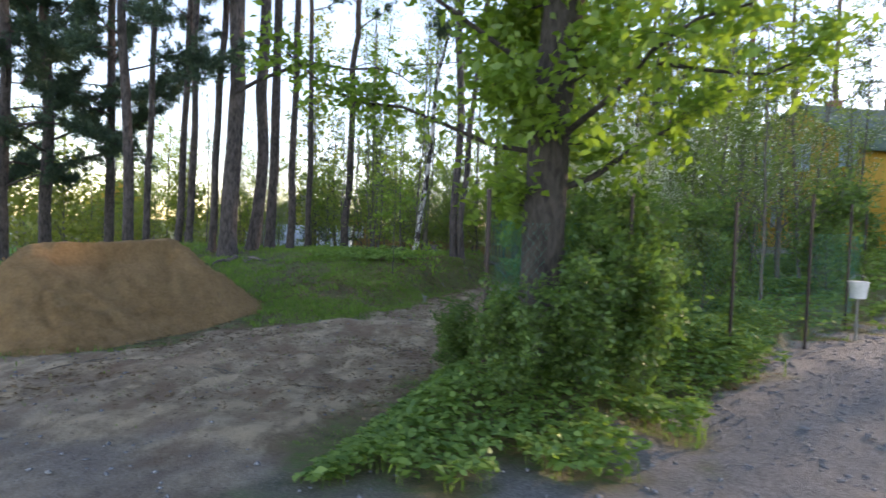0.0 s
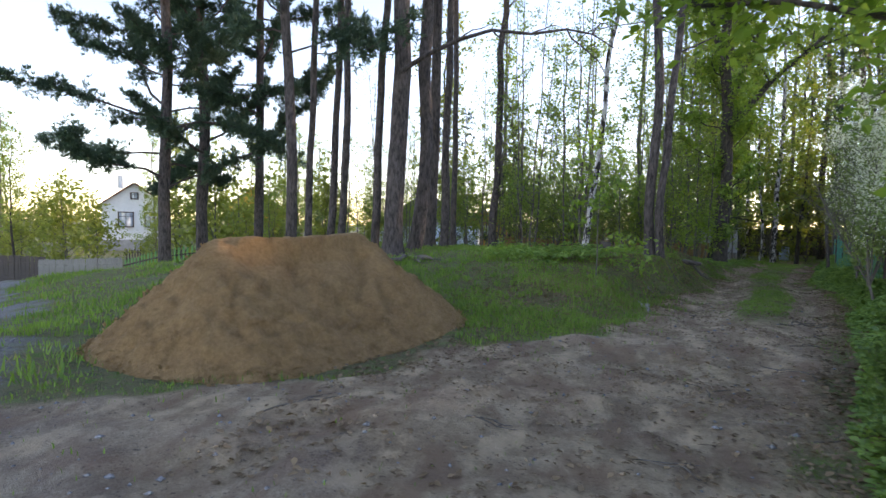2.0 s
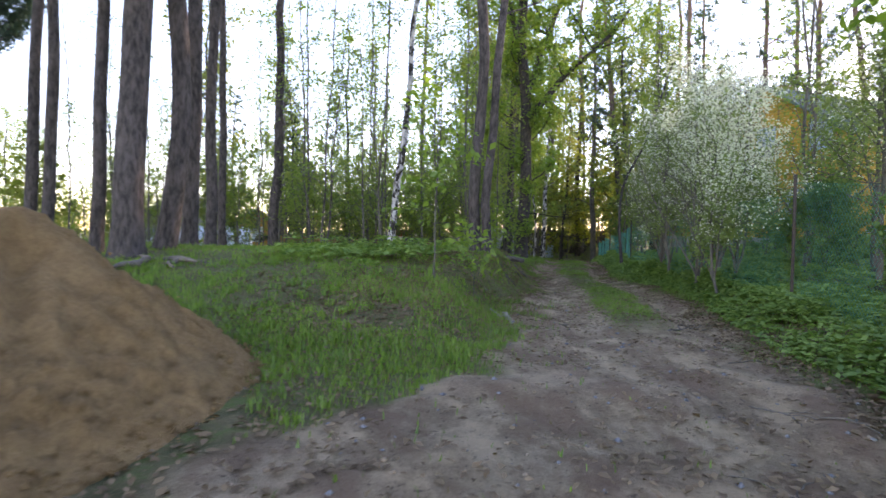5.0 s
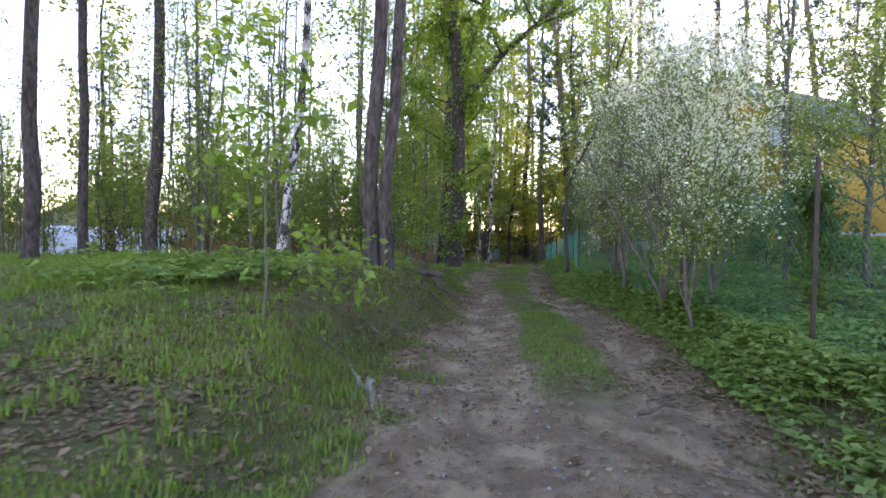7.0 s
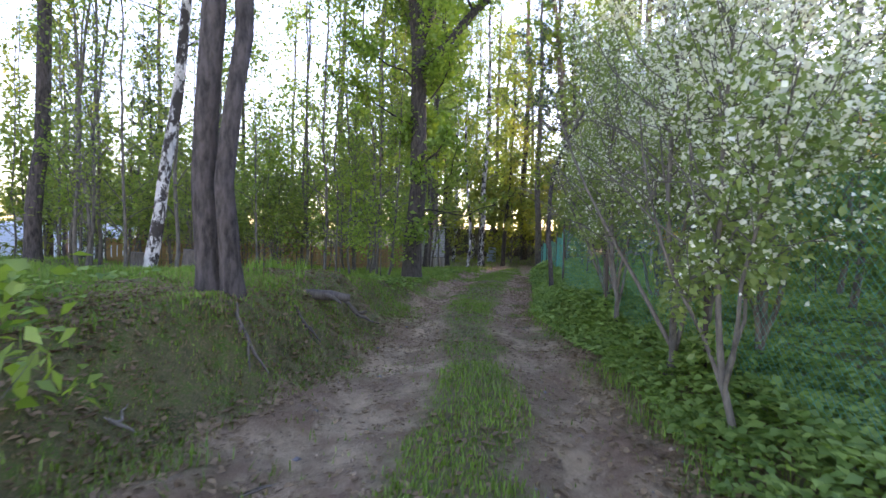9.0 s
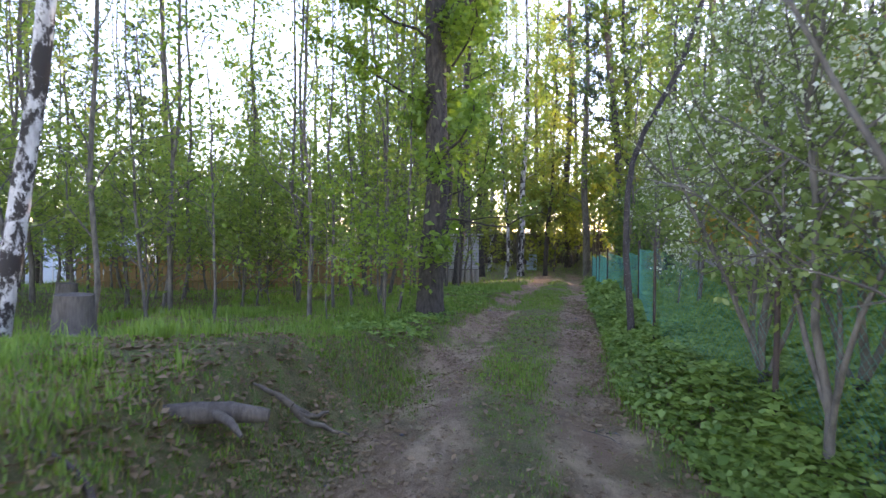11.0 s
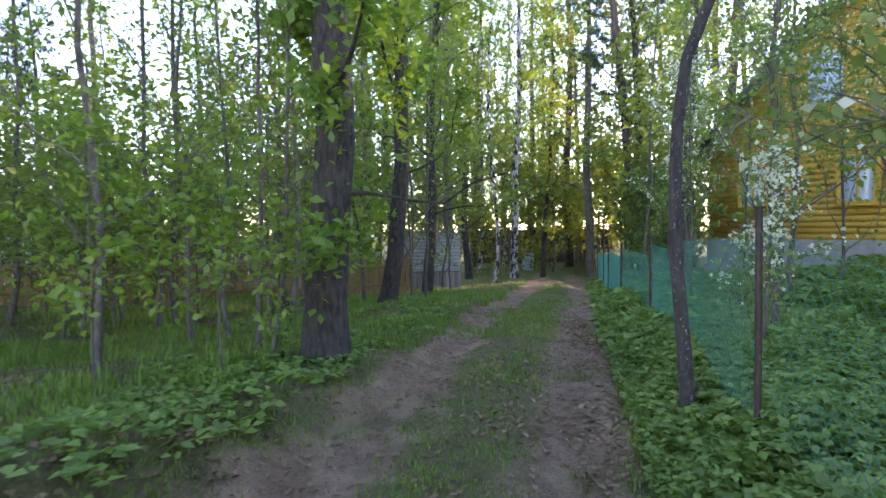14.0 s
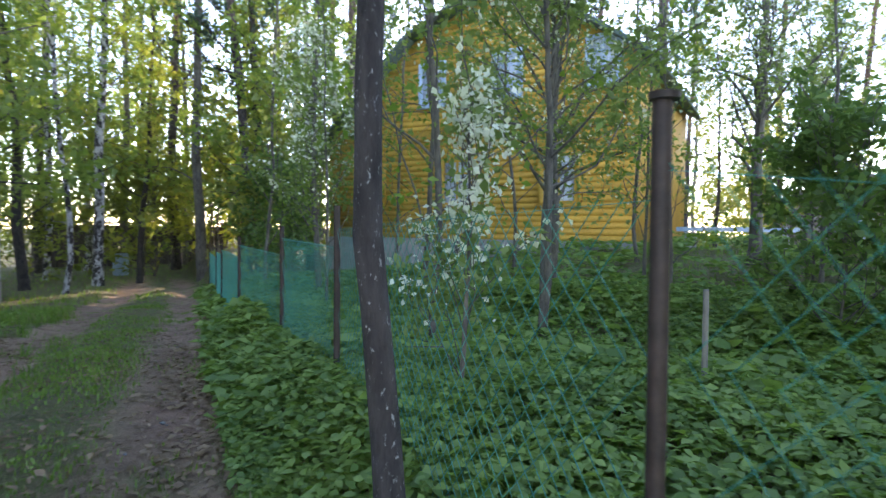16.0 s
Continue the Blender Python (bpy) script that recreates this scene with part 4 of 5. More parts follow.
def roadside_bush():
    lab = "dense leafy bush under the maple beside the gravel"
    rng = np.random.default_rng(6)
    base = None
    for x, y, sc in [(2.75, 6.75, 1.0), (2.2, 5.9, 0.75), (3.2, 7.6, 0.95), (2.5, 7.7, 0.9), (1.75, 6.6, 0.6), (3.6, 8.4, 0.9), (1.35, 4.98, 0.5), (1.95, 5.2, 0.62), (2.55, 5.75, 0.8), (0.95, 6.1, 0.4)]:
        m = pose(x, y, gz(x, y) - 0.03, 0, 0, rng.uniform(0, 360))
        if base is None:
            base = tree("roadside_bush", lab, "bush", x, y, 1.25, 0.011, 560, M["grey_bark"], M["shrub_leaf"], group="roadside bushes", first=0.04, limbs=32, limb_len=0.75, twigs=13, twig_len=0.28, leaves=12, size=0.055, spread=0.06,
                        el=45, crown_shape=0.3, limb_r=0.6, twig_wood=True, joined=True)
            base.matrix_basis = m
        else:
            c = copy_thing(base, m)
            c.scale = (sc, sc, sc)


def far_wood():
    """The wood that closes the place all round: copies of a few full trees."""
    rng = np.random.default_rng(33)
    kinds = []
    for i in range(4):
        kinds.append([tree("woodland_tree", "tall broadleaf woodland tree in fresh leaf", "tree", 0, 0, (15, 18, 13, 16)[i], (0.16, 0.2, 0.13, 0.17)[i], 600 + i, (M["oak_bark"], M["grey_bark"])[i % 2],
                           (M["far_leaf"], M["birch_leaf"], M["willow_leaf"], M["far_leaf"])[i], group="woodland", z=0, first=0.12, limbs=24, limb_len=3.2, twigs=12, twig_len=0.8, leaves=10, size=0.145, spread=0.18,
                           crown_shape=0.45, limb_r=0.22, seg=7, el=35, lift=0.04, taper=0.8, joined=True), 0])
    for i in range(2):
        kinds.append([tree("woodland_pine", "tall dark pine standing behind the houses", "tree", 0, 0, (20, 22)[i], (0.2, 0.22)[i], 620 + i, M["pine_bark"], M["pine_needle"], group="woodland pines", z=0, first=0.35, limbs=26,
                           limb_len=3.0, leaves=0, needles=4, twigs=11, twig_len=0.7, needle_len=0.2, spread=0.06, crown_shape=0.5, el=8, lift=0.05, seg=8, taper=0.6, joined=True), 0])
    kinds.append([tree("spruce_tree", "dark pointed spruce in the wood", "tree", 0, 0, 11, 0.13, 630, M["pine_bark"], M["spruce_needle"], group="woodland spruces", z=0, first=0.06, limbs=60, limb_len=2.3, leaves=0, needles=4, twigs=8,
                       twig_len=0.5, needle_len=0.13, spread=0.05, crown_shape=0.95, el=-5, lift=0.02, seg=7, taper=0.85, limb_r=0.12, joined=True), 0])

    def put(k, x, y, sc=1.0):
        m = pose(x, y, gz(x, y) - 0.1, rng.uniform(-1.5, 1.5), rng.uniform(-1.5, 1.5), rng.uniform(0, 360))
        root, used = kinds[k]
        if used:
            root = copy_thing(root, m)
        else:
            root.matrix_basis = m
            kinds[k][1] = 1
        root.scale = (sc, sc, sc)

    # along the end of the lane and behind the thicket
    for x, y, k in [(8.0, 40, 0), (6.0, 36.5, 2), (14.5, 51, 0), (17.5, 47, 1), (18, 53, 3), (9, 48, 3), (4, 43, 1), (-1, 40, 0), (-5, 41, 1), (-8, 36, 2), (13, 58, 1), (20, 60, 0), (7, 57, 0), (1, 52, 3), (16, 38, 2),
                    (20, 42, 3), (15.5, 36.5, 0), (23, 50, 1), (24, 40, 0), (6.4, 31.2, 0), (8.2, 37, 1), (5.0, 34.8, 3), (14.0, 37.6, 3), (15.2, 33.2, 0), (17, 35.6, 1), (13.0, 40.4, 2), (19, 38.5, 0), (11.2, 46, 0), (9.4, 39.2, 0), (14.6, 46.5, 1), (16.2, 49.5, 0), (12.6, 50.5, 2), (8.4, 43, 1)]:
        put(k, x, y, rng.uniform(0.85, 1.15))
    for x, y in [(-7.5, 40), (-4.0, 34), (-9.5, 42), (-2.0, 46)]:
        put(6, x, y, rng.uniform(0.8, 1.1))
    # tall pines behind the yellow house; towards the sun, trees added to block it
    for x, y in [(14.9, 36.4), (17, 40), (18.8, 36), (20.5, 38.8), (15.8, 44), (24, 35), (27, 31), (29, 37), (30, 28), (33, 33), (26, 27), (35, 25), (31, 41), (37, 36), (39, 30), (33, 20), (38, 22), (42, 26), (36, 15), (43, 18), (28, 46), (22, 44), (40, 40), (46, 33), (30, 16)]:
        put(4 + int(rng.integers(2)), x, y, rng.uniform(0.8, 1.1))
    for x, y in [(26, 19), (33, 12), (40, 12), (27, 11), (48, 24), (46, 40), (36, 46), (25, 24.5), (30, 22), (45, 8), (22, 13.5)]:
        put(int(rng.integers(4)), x, y, rng.uniform(0.6, 0.95))
    # far left, behind the road and its houses
    for x, y in [(-24, 20), (-30, 27), (-38, 33), (-27, 36), (-20, 38), (-35, 44), (-16, 45), (-23, 50), (-44, 28), (-12, 54), (-6, 58), (-48, 40), (-30, 56)]:
        put((2, 0, 2, 3)[int(rng.integers(4))], x, y, rng.uniform(0.55, 0.85))
    bush = tree("woodland_bush", "rounded bush at the wood's edge in pale spring leaf", "bush", 0, 0, 4.5, 0.05, 640, M["grey_bark"], M["willow_leaf"], group="woodland bushes", z=0, first=0.04, limbs=26, limb_len=2.4, twigs=8, twig_len=0.6,
                leaves=5, size=0.2, spread=0.2, crown_shape=0.35, el=35, seg=6, limb_r=0.5, joined=True)
    kinds.append([bush, 0])
    for x, y in [(6, 42), (10, 50), (14, 54), (19, 50), (2, 47), (-3, 45), (-4, 37), (-7, 33), (4.5, 38), (17, 43), (21, 47), (24, 54), (-14, 40), (-18, 33), (-22, 30), (-19, 42), (-26, 44), (-32, 40), (-15, 56), (-24, 58), (-36, 52), (-42, 44),
                 (-50, 48), (-33, 30), (-40, 24), (22, 36), (26, 41), (32, 30), (35, 42), (28, 24), (27, 15), (31, 18), (36, 19), (40, 34), (24, 10), (38, 8), (44, 30), (18, 37), (14, 33.5), (-12, 27), (-17, 26), (12.6, 43.6), (14.2, 42.2), (16, 40.6), (10.2, 42), (17.5, 39.5), (8, 45), (5, 51), (0, 55), (12, 62), (22, 58), (28, 52), (33, 48), (-10, 49.5), (-5, 52), (38, 44), (44, 36), (48, 28), (48, 18), (42, 12), (36, 3), (20.5, 15.5), (26, 6), (-33, 33), (-37, 37), (-41, 35), (-30, 32.5), (-45, 42), (-36, 32), (-24, 40), (-21, 35), (-28, 44)]:
        put(7, x, y, rng.uniform(0.6, 1.15))
    for k in range(60):
        a = radians(-75 + 150 * k / 59 + rng.uniform(-1.5, 1.5))
        q = rng.uniform(66, 95)
        x, y = 4 + math.sin(a) * q, 18 + math.cos(a) * q
        if math.hypot(x + 47, y - 57) < 13 or abs(math.atan2(x + 1.4, y - 3) + 0.73) < 0.10:
            continue
        put((0, 1, 7, 7, 7, 2)[int(rng.integers(6))], x, y, rng.uniform(0.9, 1.4))
    # unseen trees behind the walker, added to close off the light
    for x, y in [(-20, 2), (-14, -10), (-4, -14), (10, -12), (21, -4), (-26, 10)]:
        put(int(rng.integers(4)), x, y, rng.uniform(0.8, 1.1))


pines()
big_broadleaves()
birches()
young_growth()
understory()
blossom_shrubs()
garden_trees()
roadside_bush()
far_wood()


# ---- the netting fence along the lane ----
def fence_post(x, y, top, label, r=0.02, capped=False):
    z = gz(x, y) - 0.05
    root = empty("fence_post", x, y, z, label, "fence post", "steel fence posts")
    tube_soup(Soup(), [(0, 0, 0), (0.002, 0, (top - z) * 0.5), (0, 0.003, top - z)], [r, r, r], 12).part("pipe", M["post_steel"], root, smooth=False)
    if capped:
        tube_soup(Soup(), [(0, 0, top - z), (0, 0, top - z + 0.012)], [r * 1.5, r * 1.55], 14).part("cap", M["post_steel"], root, "flat rusty cap plate")
    return root


def net_panel(x0, y0, x1, y1, bottom0, top0, bottom1, top1, cell=0.052, wire=0.0014):
    """Woven diamonds between two posts: slanting wires both ways, and a wire at the top and bottom."""
    ln = math.hypot(x1 - x0, y1 - y0)
    root = empty("net_panel", x0, y0, 0, "green plastic-coated diamond netting between steel posts", "fence netting", "netting panels")
    hgt = (top0 - bottom0 + top1 - bottom1) / 2
    s = Soup()
    d = np.array([(x1 - x0) / ln, (y1 - y0) / ln, 0.0])
    nrm = np.array([-d[1], d[0], 0.0])
    rng = np.random.default_rng(int(abs(x0 * 100)))

    def at(u, v):
        k = u / ln
        sag = 0.03 * math.sin(math.pi * k) * math.sin(v * 2.0 + x0)
        return d * u + nrm * sag + np.array([0, 0, (bottom0 + v * (top0 - bottom0) / hgt) * (1 - k) + (bottom1 + v * (top1 - bottom1) / hgt) * k])

    for sign in (1, -1):
        for a in np.arange(-hgt, ln + hgt, cell * 1.41):
            u0, u1 = (a, a + hgt) if sign > 0 else (a + hgt, a)
            pts = []
            for v in np.linspace(0, hgt, 5):
                u = u0 + (u1 - u0) * v / hgt
                if 0 <= u <= ln:
                    pts.append(at(u, v) + nrm * (0.0015 * sign))
            if len(pts) > 1:
                v, f = tube(np.array(pts), np.full(len(pts), wire), 3)
                s.add(v, f)
    s.part("mesh_wire", M["net_green"], root, kind="stuff")
    for v in (0.01, hgt - 0.01):
        pts = np.array([at(u, v) for u in np.linspace(0, ln, 8)])
        tube_soup(Soup(), pts, np.full(8, wire * (1.2 if wire > 0.0015 else 0.6)), 4).part("line_wire", M["net_green"], root)


def lane_fence():
    tops = [1.88, 1.75, 1.8, 1.86, 1.7, 1.6, 1.43, 1.36, 1.24, 1.12, 0.98, 0.85, 0.7]
    pts = [tuple(p) for p in FENCE]
    for i, (x, y) in enumerate(pts):
        near = i == 6
        fence_post(x, y, tops[i], "rusty steel pipe post with a flat cap at the lane fence" if near else "thin rusty steel pipe post of the netting fence", 0.0165 if near else 0.02, near)
    for i in range(len(pts) - 1):
        if i == 6:
            continue
        (x0, y0), (x1, y1) = pts[i], pts[i + 1]
        net_panel(x0, y0, x1, y1, gz(x0, y0) + 0.03, 0.95 if i == 5 else tops[i] - 0.25, gz(x1, y1) + 0.03, tops[i + 1] - 0.1, 0.034 if i > 6 else 0.05, 0.0019 if i > 6 else (0.0011 if i == 5 else 0.0012))
    (x0, y0), (x1, y1) = pts[6], pts[7]
    net_panel(x0, y0, x1, y1, gz(x0, y0) + 0.03, 1.28, gz(x1, y1) + 0.03, 1.22, 0.05, 0.0013)
    # the roadside stretch
    side = [(1.19, 5.37), (2.7, 6.35), (4.2, 7.25), (5.72, 8.26), (7.6, 10.2), (9.6, 12.6)]
    for x, y in side[1:]:
        fence_post(x, y, 1.95 + (0.2 if x > 5 else 0), "thin rusty steel pipe post of the netting fence")
    for (x0, y0), (x1, y1) in zip(side[:-1], side[1:]):
        net_panel(x0, y0, x1, y1, gz(x0, y0) + 0.05, 1.6, gz(x1, y1) + 0.05, 1.65, 0.07, 0.0007)


lane_fence()


# ---- houses ----
def prism(s, outline, y0, y1):
    """An outline in x and z, drawn out along y."""
    n = len(outline)
    v = [(x, y0, z) for x, z in outline] + [(x, y1, z) for x, z in outline]
    s.add(v, [(i, i + n, (i + 1) % n + n, (i + 1) % n) for i in range(n)])
    s.add(v, [list(range(n))])
    s.add(v, [list(range(n, 2 * n))[::-1]])
    return s


def slab(p0, p1, y0, y1, thick):
    """A roof slope from p0 to p1 in x and z."""
    dx, dz = p1[0] - p0[0], p1[1] - p0[1]
    ln = math.hypot(dx, dz)
    nx, nz = -dz / ln * thick, dx / ln * thick
    if nz < 0:
        nx, nz = -nx, -nz
    return prism(Soup(), [p0, p1, (p1[0] + nx, p1[1] + nz), (p0[0] + nx, p0[1] + nz)], y0, y1)


def window_on(parent, x, z, w, h, frame_mat, y=-0.02, bars=(1, 1), name="window"):
    """A framed window with its panes, set on a wall that faces -y."""
    f = Soup()
    rings = [[(x - a, yy, z - b), (x + a, yy, z - b), (x + a, yy, z + b), (x - a, yy, z + b)] for a, b, yy in
             [(w / 2 + 0.08, h / 2 + 0.06, y - 0.06), (w / 2 - 0.045, h / 2 - 0.045, y - 0.06), (w / 2 - 0.045, h / 2 - 0.045, y + 0.02), (w / 2 + 0.08, h / 2 + 0.06, y + 0.02)]]
    f.add(sum(rings, []), [(4 * r + k, 4 * r + (k + 1) % 4, 4 * ((r + 1) % 4) + (k + 1) % 4, 4 * ((r + 1) % 4) + k) for r in range(4) for k in range(4)])
    win = f.part(name, frame_mat, parent)
    box_part("sill", win, frame_mat, (x, y - 0.07, z - h / 2 - 0.06), (w + 0.2, 0.12, 0.04))
    for i in range(1, bars[0] + 1):
        box_part("glazing_bar", win, frame_mat, (x - w / 2 + w * i / (bars[0] + 1), y - 0.012, z), (0.05, 0.04, h - 0.09))
    for i in range(1, bars[1] + 1):
        box_part("glazing_bar", win, frame_mat, (x, y - 0.008, z + h / 2 - h * 0.3 * i), (w - 0.1, 0.035, 0.045))
    box_part("pane", win, M["pane"], (x, y + 0.012, z), (w - 0.06, 0.01, h - 0.06))
    return win


def yellow_house():
    root = empty("yellow_house", 17.35, 27.4, 0.55, "two-storey yellow weatherboarded wooden house behind the garden trees", "house", rz=-79.6)
    b = 0.45
    outline = [(-6.3, b), (-6.3, 3.4), (-3.1, 6.05), (-0.2, 7.15), (3.1, 4.9), (3.1, b)]
    wall = prism(Soup(), outline, 0.03, 8.0).part("wall", M["yellow_board"], root)
    prism(Soup(), [(-6.35, -0.6), (-6.35, b), (3.15, b), (3.15, -0.6)], 0.0, 8.0).part("foundation", M["concrete"], root, "grey concrete footing")
    xs_l = [(b, -6.3), (3.4, -6.3), (6.05, -3.1), (7.15, -0.2)]
    xs_r = [(b, 3.1), (4.9, 3.1), (7.15, -0.2)]
    z = b
    while z < 7.0:
        zt = min(z + 0.155, 7.1)
        le = [np.interp(q, *zip(*xs_l)) for q in (z, zt)]
        ri = [np.interp(q, *zip(*xs_r)) for q in (z, zt)]
        v = [(le[0], 0.0, z), (ri[0], 0.0, z), (ri[1], 0.022, zt), (le[1], 0.022, zt), (le[0], 0.03, z), (ri[0], 0.03, z), (ri[1], 0.03, zt), (le[1], 0.03, zt)]
        Soup().add(v, [(0, 1, 2, 3), (0, 4, 5, 1), (3, 2, 6, 7), (0, 3, 7, 4), (1, 5, 6, 2)]).part("board", M["yellow_board"], wall)
        z += 0.16
    box_part("belt_board", wall, M["yellow_board"], (0, -0.03, 3.35), (6.3, 0.1, 0.22))
    for p0, p1 in (((-6.75, 3.0), (-3.1, 6.08)), ((-3.1, 6.08), (-0.2, 7.18)), ((-0.2, 7.18), (3.55, 4.62))):
        slab(p0, p1, -0.45, 8.4, 0.09).part("roof", M["roof_green"], root, "dull green metal roof slope")
    chimney = box_part("chimney", root, M["mortar"], (-1.7, 3.0, 7.2), (0.5, 0.5, 1.5), "short brick chimney", 0.02)
    for lay in range(12):
        for k, (cx, cy) in enumerate([(-0.13, -0.255), (0.13, -0.255), (-0.255, 0.0), (0.255, 0.0)]):
            box_part("brick", chimney, M["brick"], (-1.7 + cx, 3.0 + cy, 6.95 + lay * 0.085), (0.24 if k < 2 else 0.03, 0.03 if k < 2 else 0.5, 0.07))
    for x in (-2.45, -0.15, 2.35):
        window_on(root, x, 4.75, 0.72, 1.15, M["blue_paint"])
    for x in (-4.6, -1.6, 1.3):
        window_on(root, x, 2.0, 0.9, 1.2, M["yellow_board"])


def white_house():
    root = empty("white_house", -50.7, 59.4, -1.9, "white rendered village house with a steep brown roof", "house", rz=41.2)
    prism(Soup(), [(-3.4, 0.6), (-3.4, 4.7), (0, 7.2), (3.4, 4.7), (3.4, 0.6)], 0, 9).part("wall", M["white_paint"], root)
    prism(Soup(), [(-3.5, -1.5), (-3.5, 0.6), (3.5, 0.6), (3.5, -1.5)], -0.1, 9.1).part("foundation", M["concrete"], root)
    for p0, p1 in (((-4.1, 4.15), (0, 7.25)), ((0, 7.25), (4.1, 4.15))):
        slab(p0, p1, -0.6, 9.4, 0.16).part("roof", M["roof_brown"], root)
    box_part("chimney", root, M["white_paint"], (-1.5, 4.0, 7.6), (0.6, 0.6, 1.6))
    window_on(root, -0.9, 3.0, 1.5, 1.7, M["board_dark"], bars=(1, 1))
    window_on(root, 1.6, 3.0, 1.0, 1.7, M["board_dark"], bars=(1, 1))
    window_on(root, 2.8, 3.0, 0.8, 1.7, M["board_dark"], bars=(1, 1))
    window_on(root, 0.0, 5.8, 0.7, 0.7, M["board_dark"], bars=(1, 1))


def small_house(name, label, x, y, z, rz, w, eave, ridge, depth, wall, roof):
    root = empty(name, x, y, z, label, "house", rz=rz)
    prism(Soup(), [(-w / 2, -1), (-w / 2, eave), (0, ridge), (w / 2, eave), (w / 2, -1)], 0, depth).part("wall", wall, root)
    for sgn in (-1, 1):
        slab((sgn * (w / 2 + 0.35), eave - 0.3), (0, ridge + 0.03), -0.4, depth + 0.4, 0.12).part("roof", roof, root)
    window_on(root, 0, eave * 0.55, min(1.2, w * 0.2), 1.1, M["white_paint"])
    return root


def film_greenhouse():
    root = empty("greenhouse", -11.9, 47.0, gz(-11.9, 47) - 0.1, "long garden greenhouse of pale bluish film over hoops", "greenhouse", rz=6)
    n = 13
    a = np.linspace(0, math.pi, n)
    prof = np.stack([np.zeros(n), np.cos(a) * 1.7, np.sin(a) ** 0.8 * 2.6], 1)
    v = np.concatenate([prof + np.array([x, 0, 0]) for x in (-4.2, 4.2)])
    f = [(i, i + 1, n + i + 1, n + i) for i in range(n - 1)]
    Soup().add(v, f).add(v[:n], [list(range(n))]).add(v[n:], [list(range(n))[::-1]]).part("cover", M["film"], root)
    for x in np.linspace(-4.2, 4.2, 7):
        tube_soup(Soup(), prof * np.array([1, 1.01, 1.01]) + np.array([x, 0, 0]), np.full(n, 0.025), 6).part("hoop", M["white_paint"], root)


def tin_shed():
    root = empty("tin_shed", 7.05, 34.6, gz(7.05, 34.6), "small shed clad in pale corrugated sheet", "shed", rz=-6)
    box_part("body", root, M["board_dark"], (0, 1.1, 0.85), (1.85, 2.2, 1.7))
    # corrugated front, ribs lying level
    rows = np.linspace(0.55, 1.78, 46)
    wave = 0.018 * np.sin(np.arange(46) * math.pi / 2)
    v = [(x, -0.04 + w, z) for z, w in zip(rows, wave) for x in (-0.95, 0.95)]
    Soup().add(v, [(2 * i, 2 * i + 1, 2 * i + 3, 2 * i + 2) for i in range(45)]).part("corrugated_sheet", M["metal_sheet"], root)
    slab((-1.1, 1.78), (1.1, 1.86), -0.2, 2.4, 0.05).part("roof", M["roof_grey"], root)
    for i in range(11):
        box_part("plank", root, M["board_grey"], (-0.88 + i * 0.176, -0.03, 0.25), (0.165, 0.025, 0.55))


def end_shed():
    """A long low dark shed that closes the lane."""
    root = empty("plank_shed", 16.0, 48.5, gz(16, 48.5) - 0.1, "long low dark plank shed with a grey roof", "shed", rz=-22)
    box_part("body", root, M["board_dark"], (0, 1.5, 1.0), (8.0, 3.0, 2.0))
    for i in range(38):
        box_part("plank", root, M["board_dark"], (-3.95 + i * 0.213, -0.015, 1.0), (0.2, 0.03, 2.0))
    slab((-4.3, 2.05), (4.3, 2.1), -0.4, 3.4, 0.08).part("roof", M["roof_grey"], root)
    barrel = empty("water_barrel", 13.55, 43.9, gz(13.55, 43.9), "blue plastic water barrel", "barrel")
    tube_soup(Soup(), [(0, 0, 0), (0, 0, 0.06), (0, 0, 0.3), (0, 0, 0.45), (0, 0, 0.6), (0, 0, 0.84), (0, 0, 0.9)], [0.26, 0.28, 0.3, 0.29, 0.3, 0.28, 0.25], 16).part("drum", M["blue_paint"], barrel, smooth=True)
    tube_soup(Soup(), [(0, 0, 0.9), (0, 0, 0.93)], [0.27, 0.27], 16).part("lid", M["board_dark"], barrel)


def plank_fence(pts, name, label, mat, h0, h1, width, gap, group, rail_mat=None, top_var=0.03, seed=1):
    rng = np.random.default_rng(seed)
    x0, y0 = pts[0]
    root = empty(name, x0, y0, 0, label, "fence", group)
    for (xa, ya), (xb, yb) in zip(pts[:-1], pts[1:]):
        ln = math.hypot(xb - xa, yb - ya)
        ang = math.degrees(math.atan2(yb - ya, xb - xa))
        m = max(1, int(ln / (width + gap)))
        for i in range(m):
            k = (i + 0.5) / m
            x, y = xa + (xb - xa) * k, ya + (yb - ya) * k
            h = h0 + (h1 - h0) * k + rng.uniform(-1, 1) * top_var
            z = gz(x, y)
            s = Soup()
            v = [(-width / 2, 0, 0), (width / 2, 0, 0), (width / 2, 0, h - 0.04), (0, 0, h), (-width / 2, 0, h - 0.04)]
            s.add([(a, 0.011, c) for a, b, c in v] + [(a, -0.011, c) for a, b, c in v], [(0, 1, 6, 5), (1, 2, 7, 6), (2, 3, 8, 7), (3, 4, 9, 8), (4, 0, 5, 9)])
            s.add([(a, 0.011, c) for a, b, c in v], [(4, 3, 2, 1, 0)])
            s.add([(a, -0.011, c) for a, b, c in v], [(0, 1, 2, 3, 4)])
            p = s.part("plank", mat, root)
            p.matrix_basis = pose(x - x0, y - y0, z, rng.uniform(-1, 1), rng.uniform(-1.2, 1.2), ang)
        for hz in (0.25, 0.78):
            za, zb = gz(xa, ya) + h0 * hz, gz(xb, yb) + h1 * hz
            tube_soup(Soup(), [(xa - x0, ya - y0, za), (xb - x0, yb - y0, zb)], [0.035, 0.035], 4).part("rail", rail_mat or mat, root)


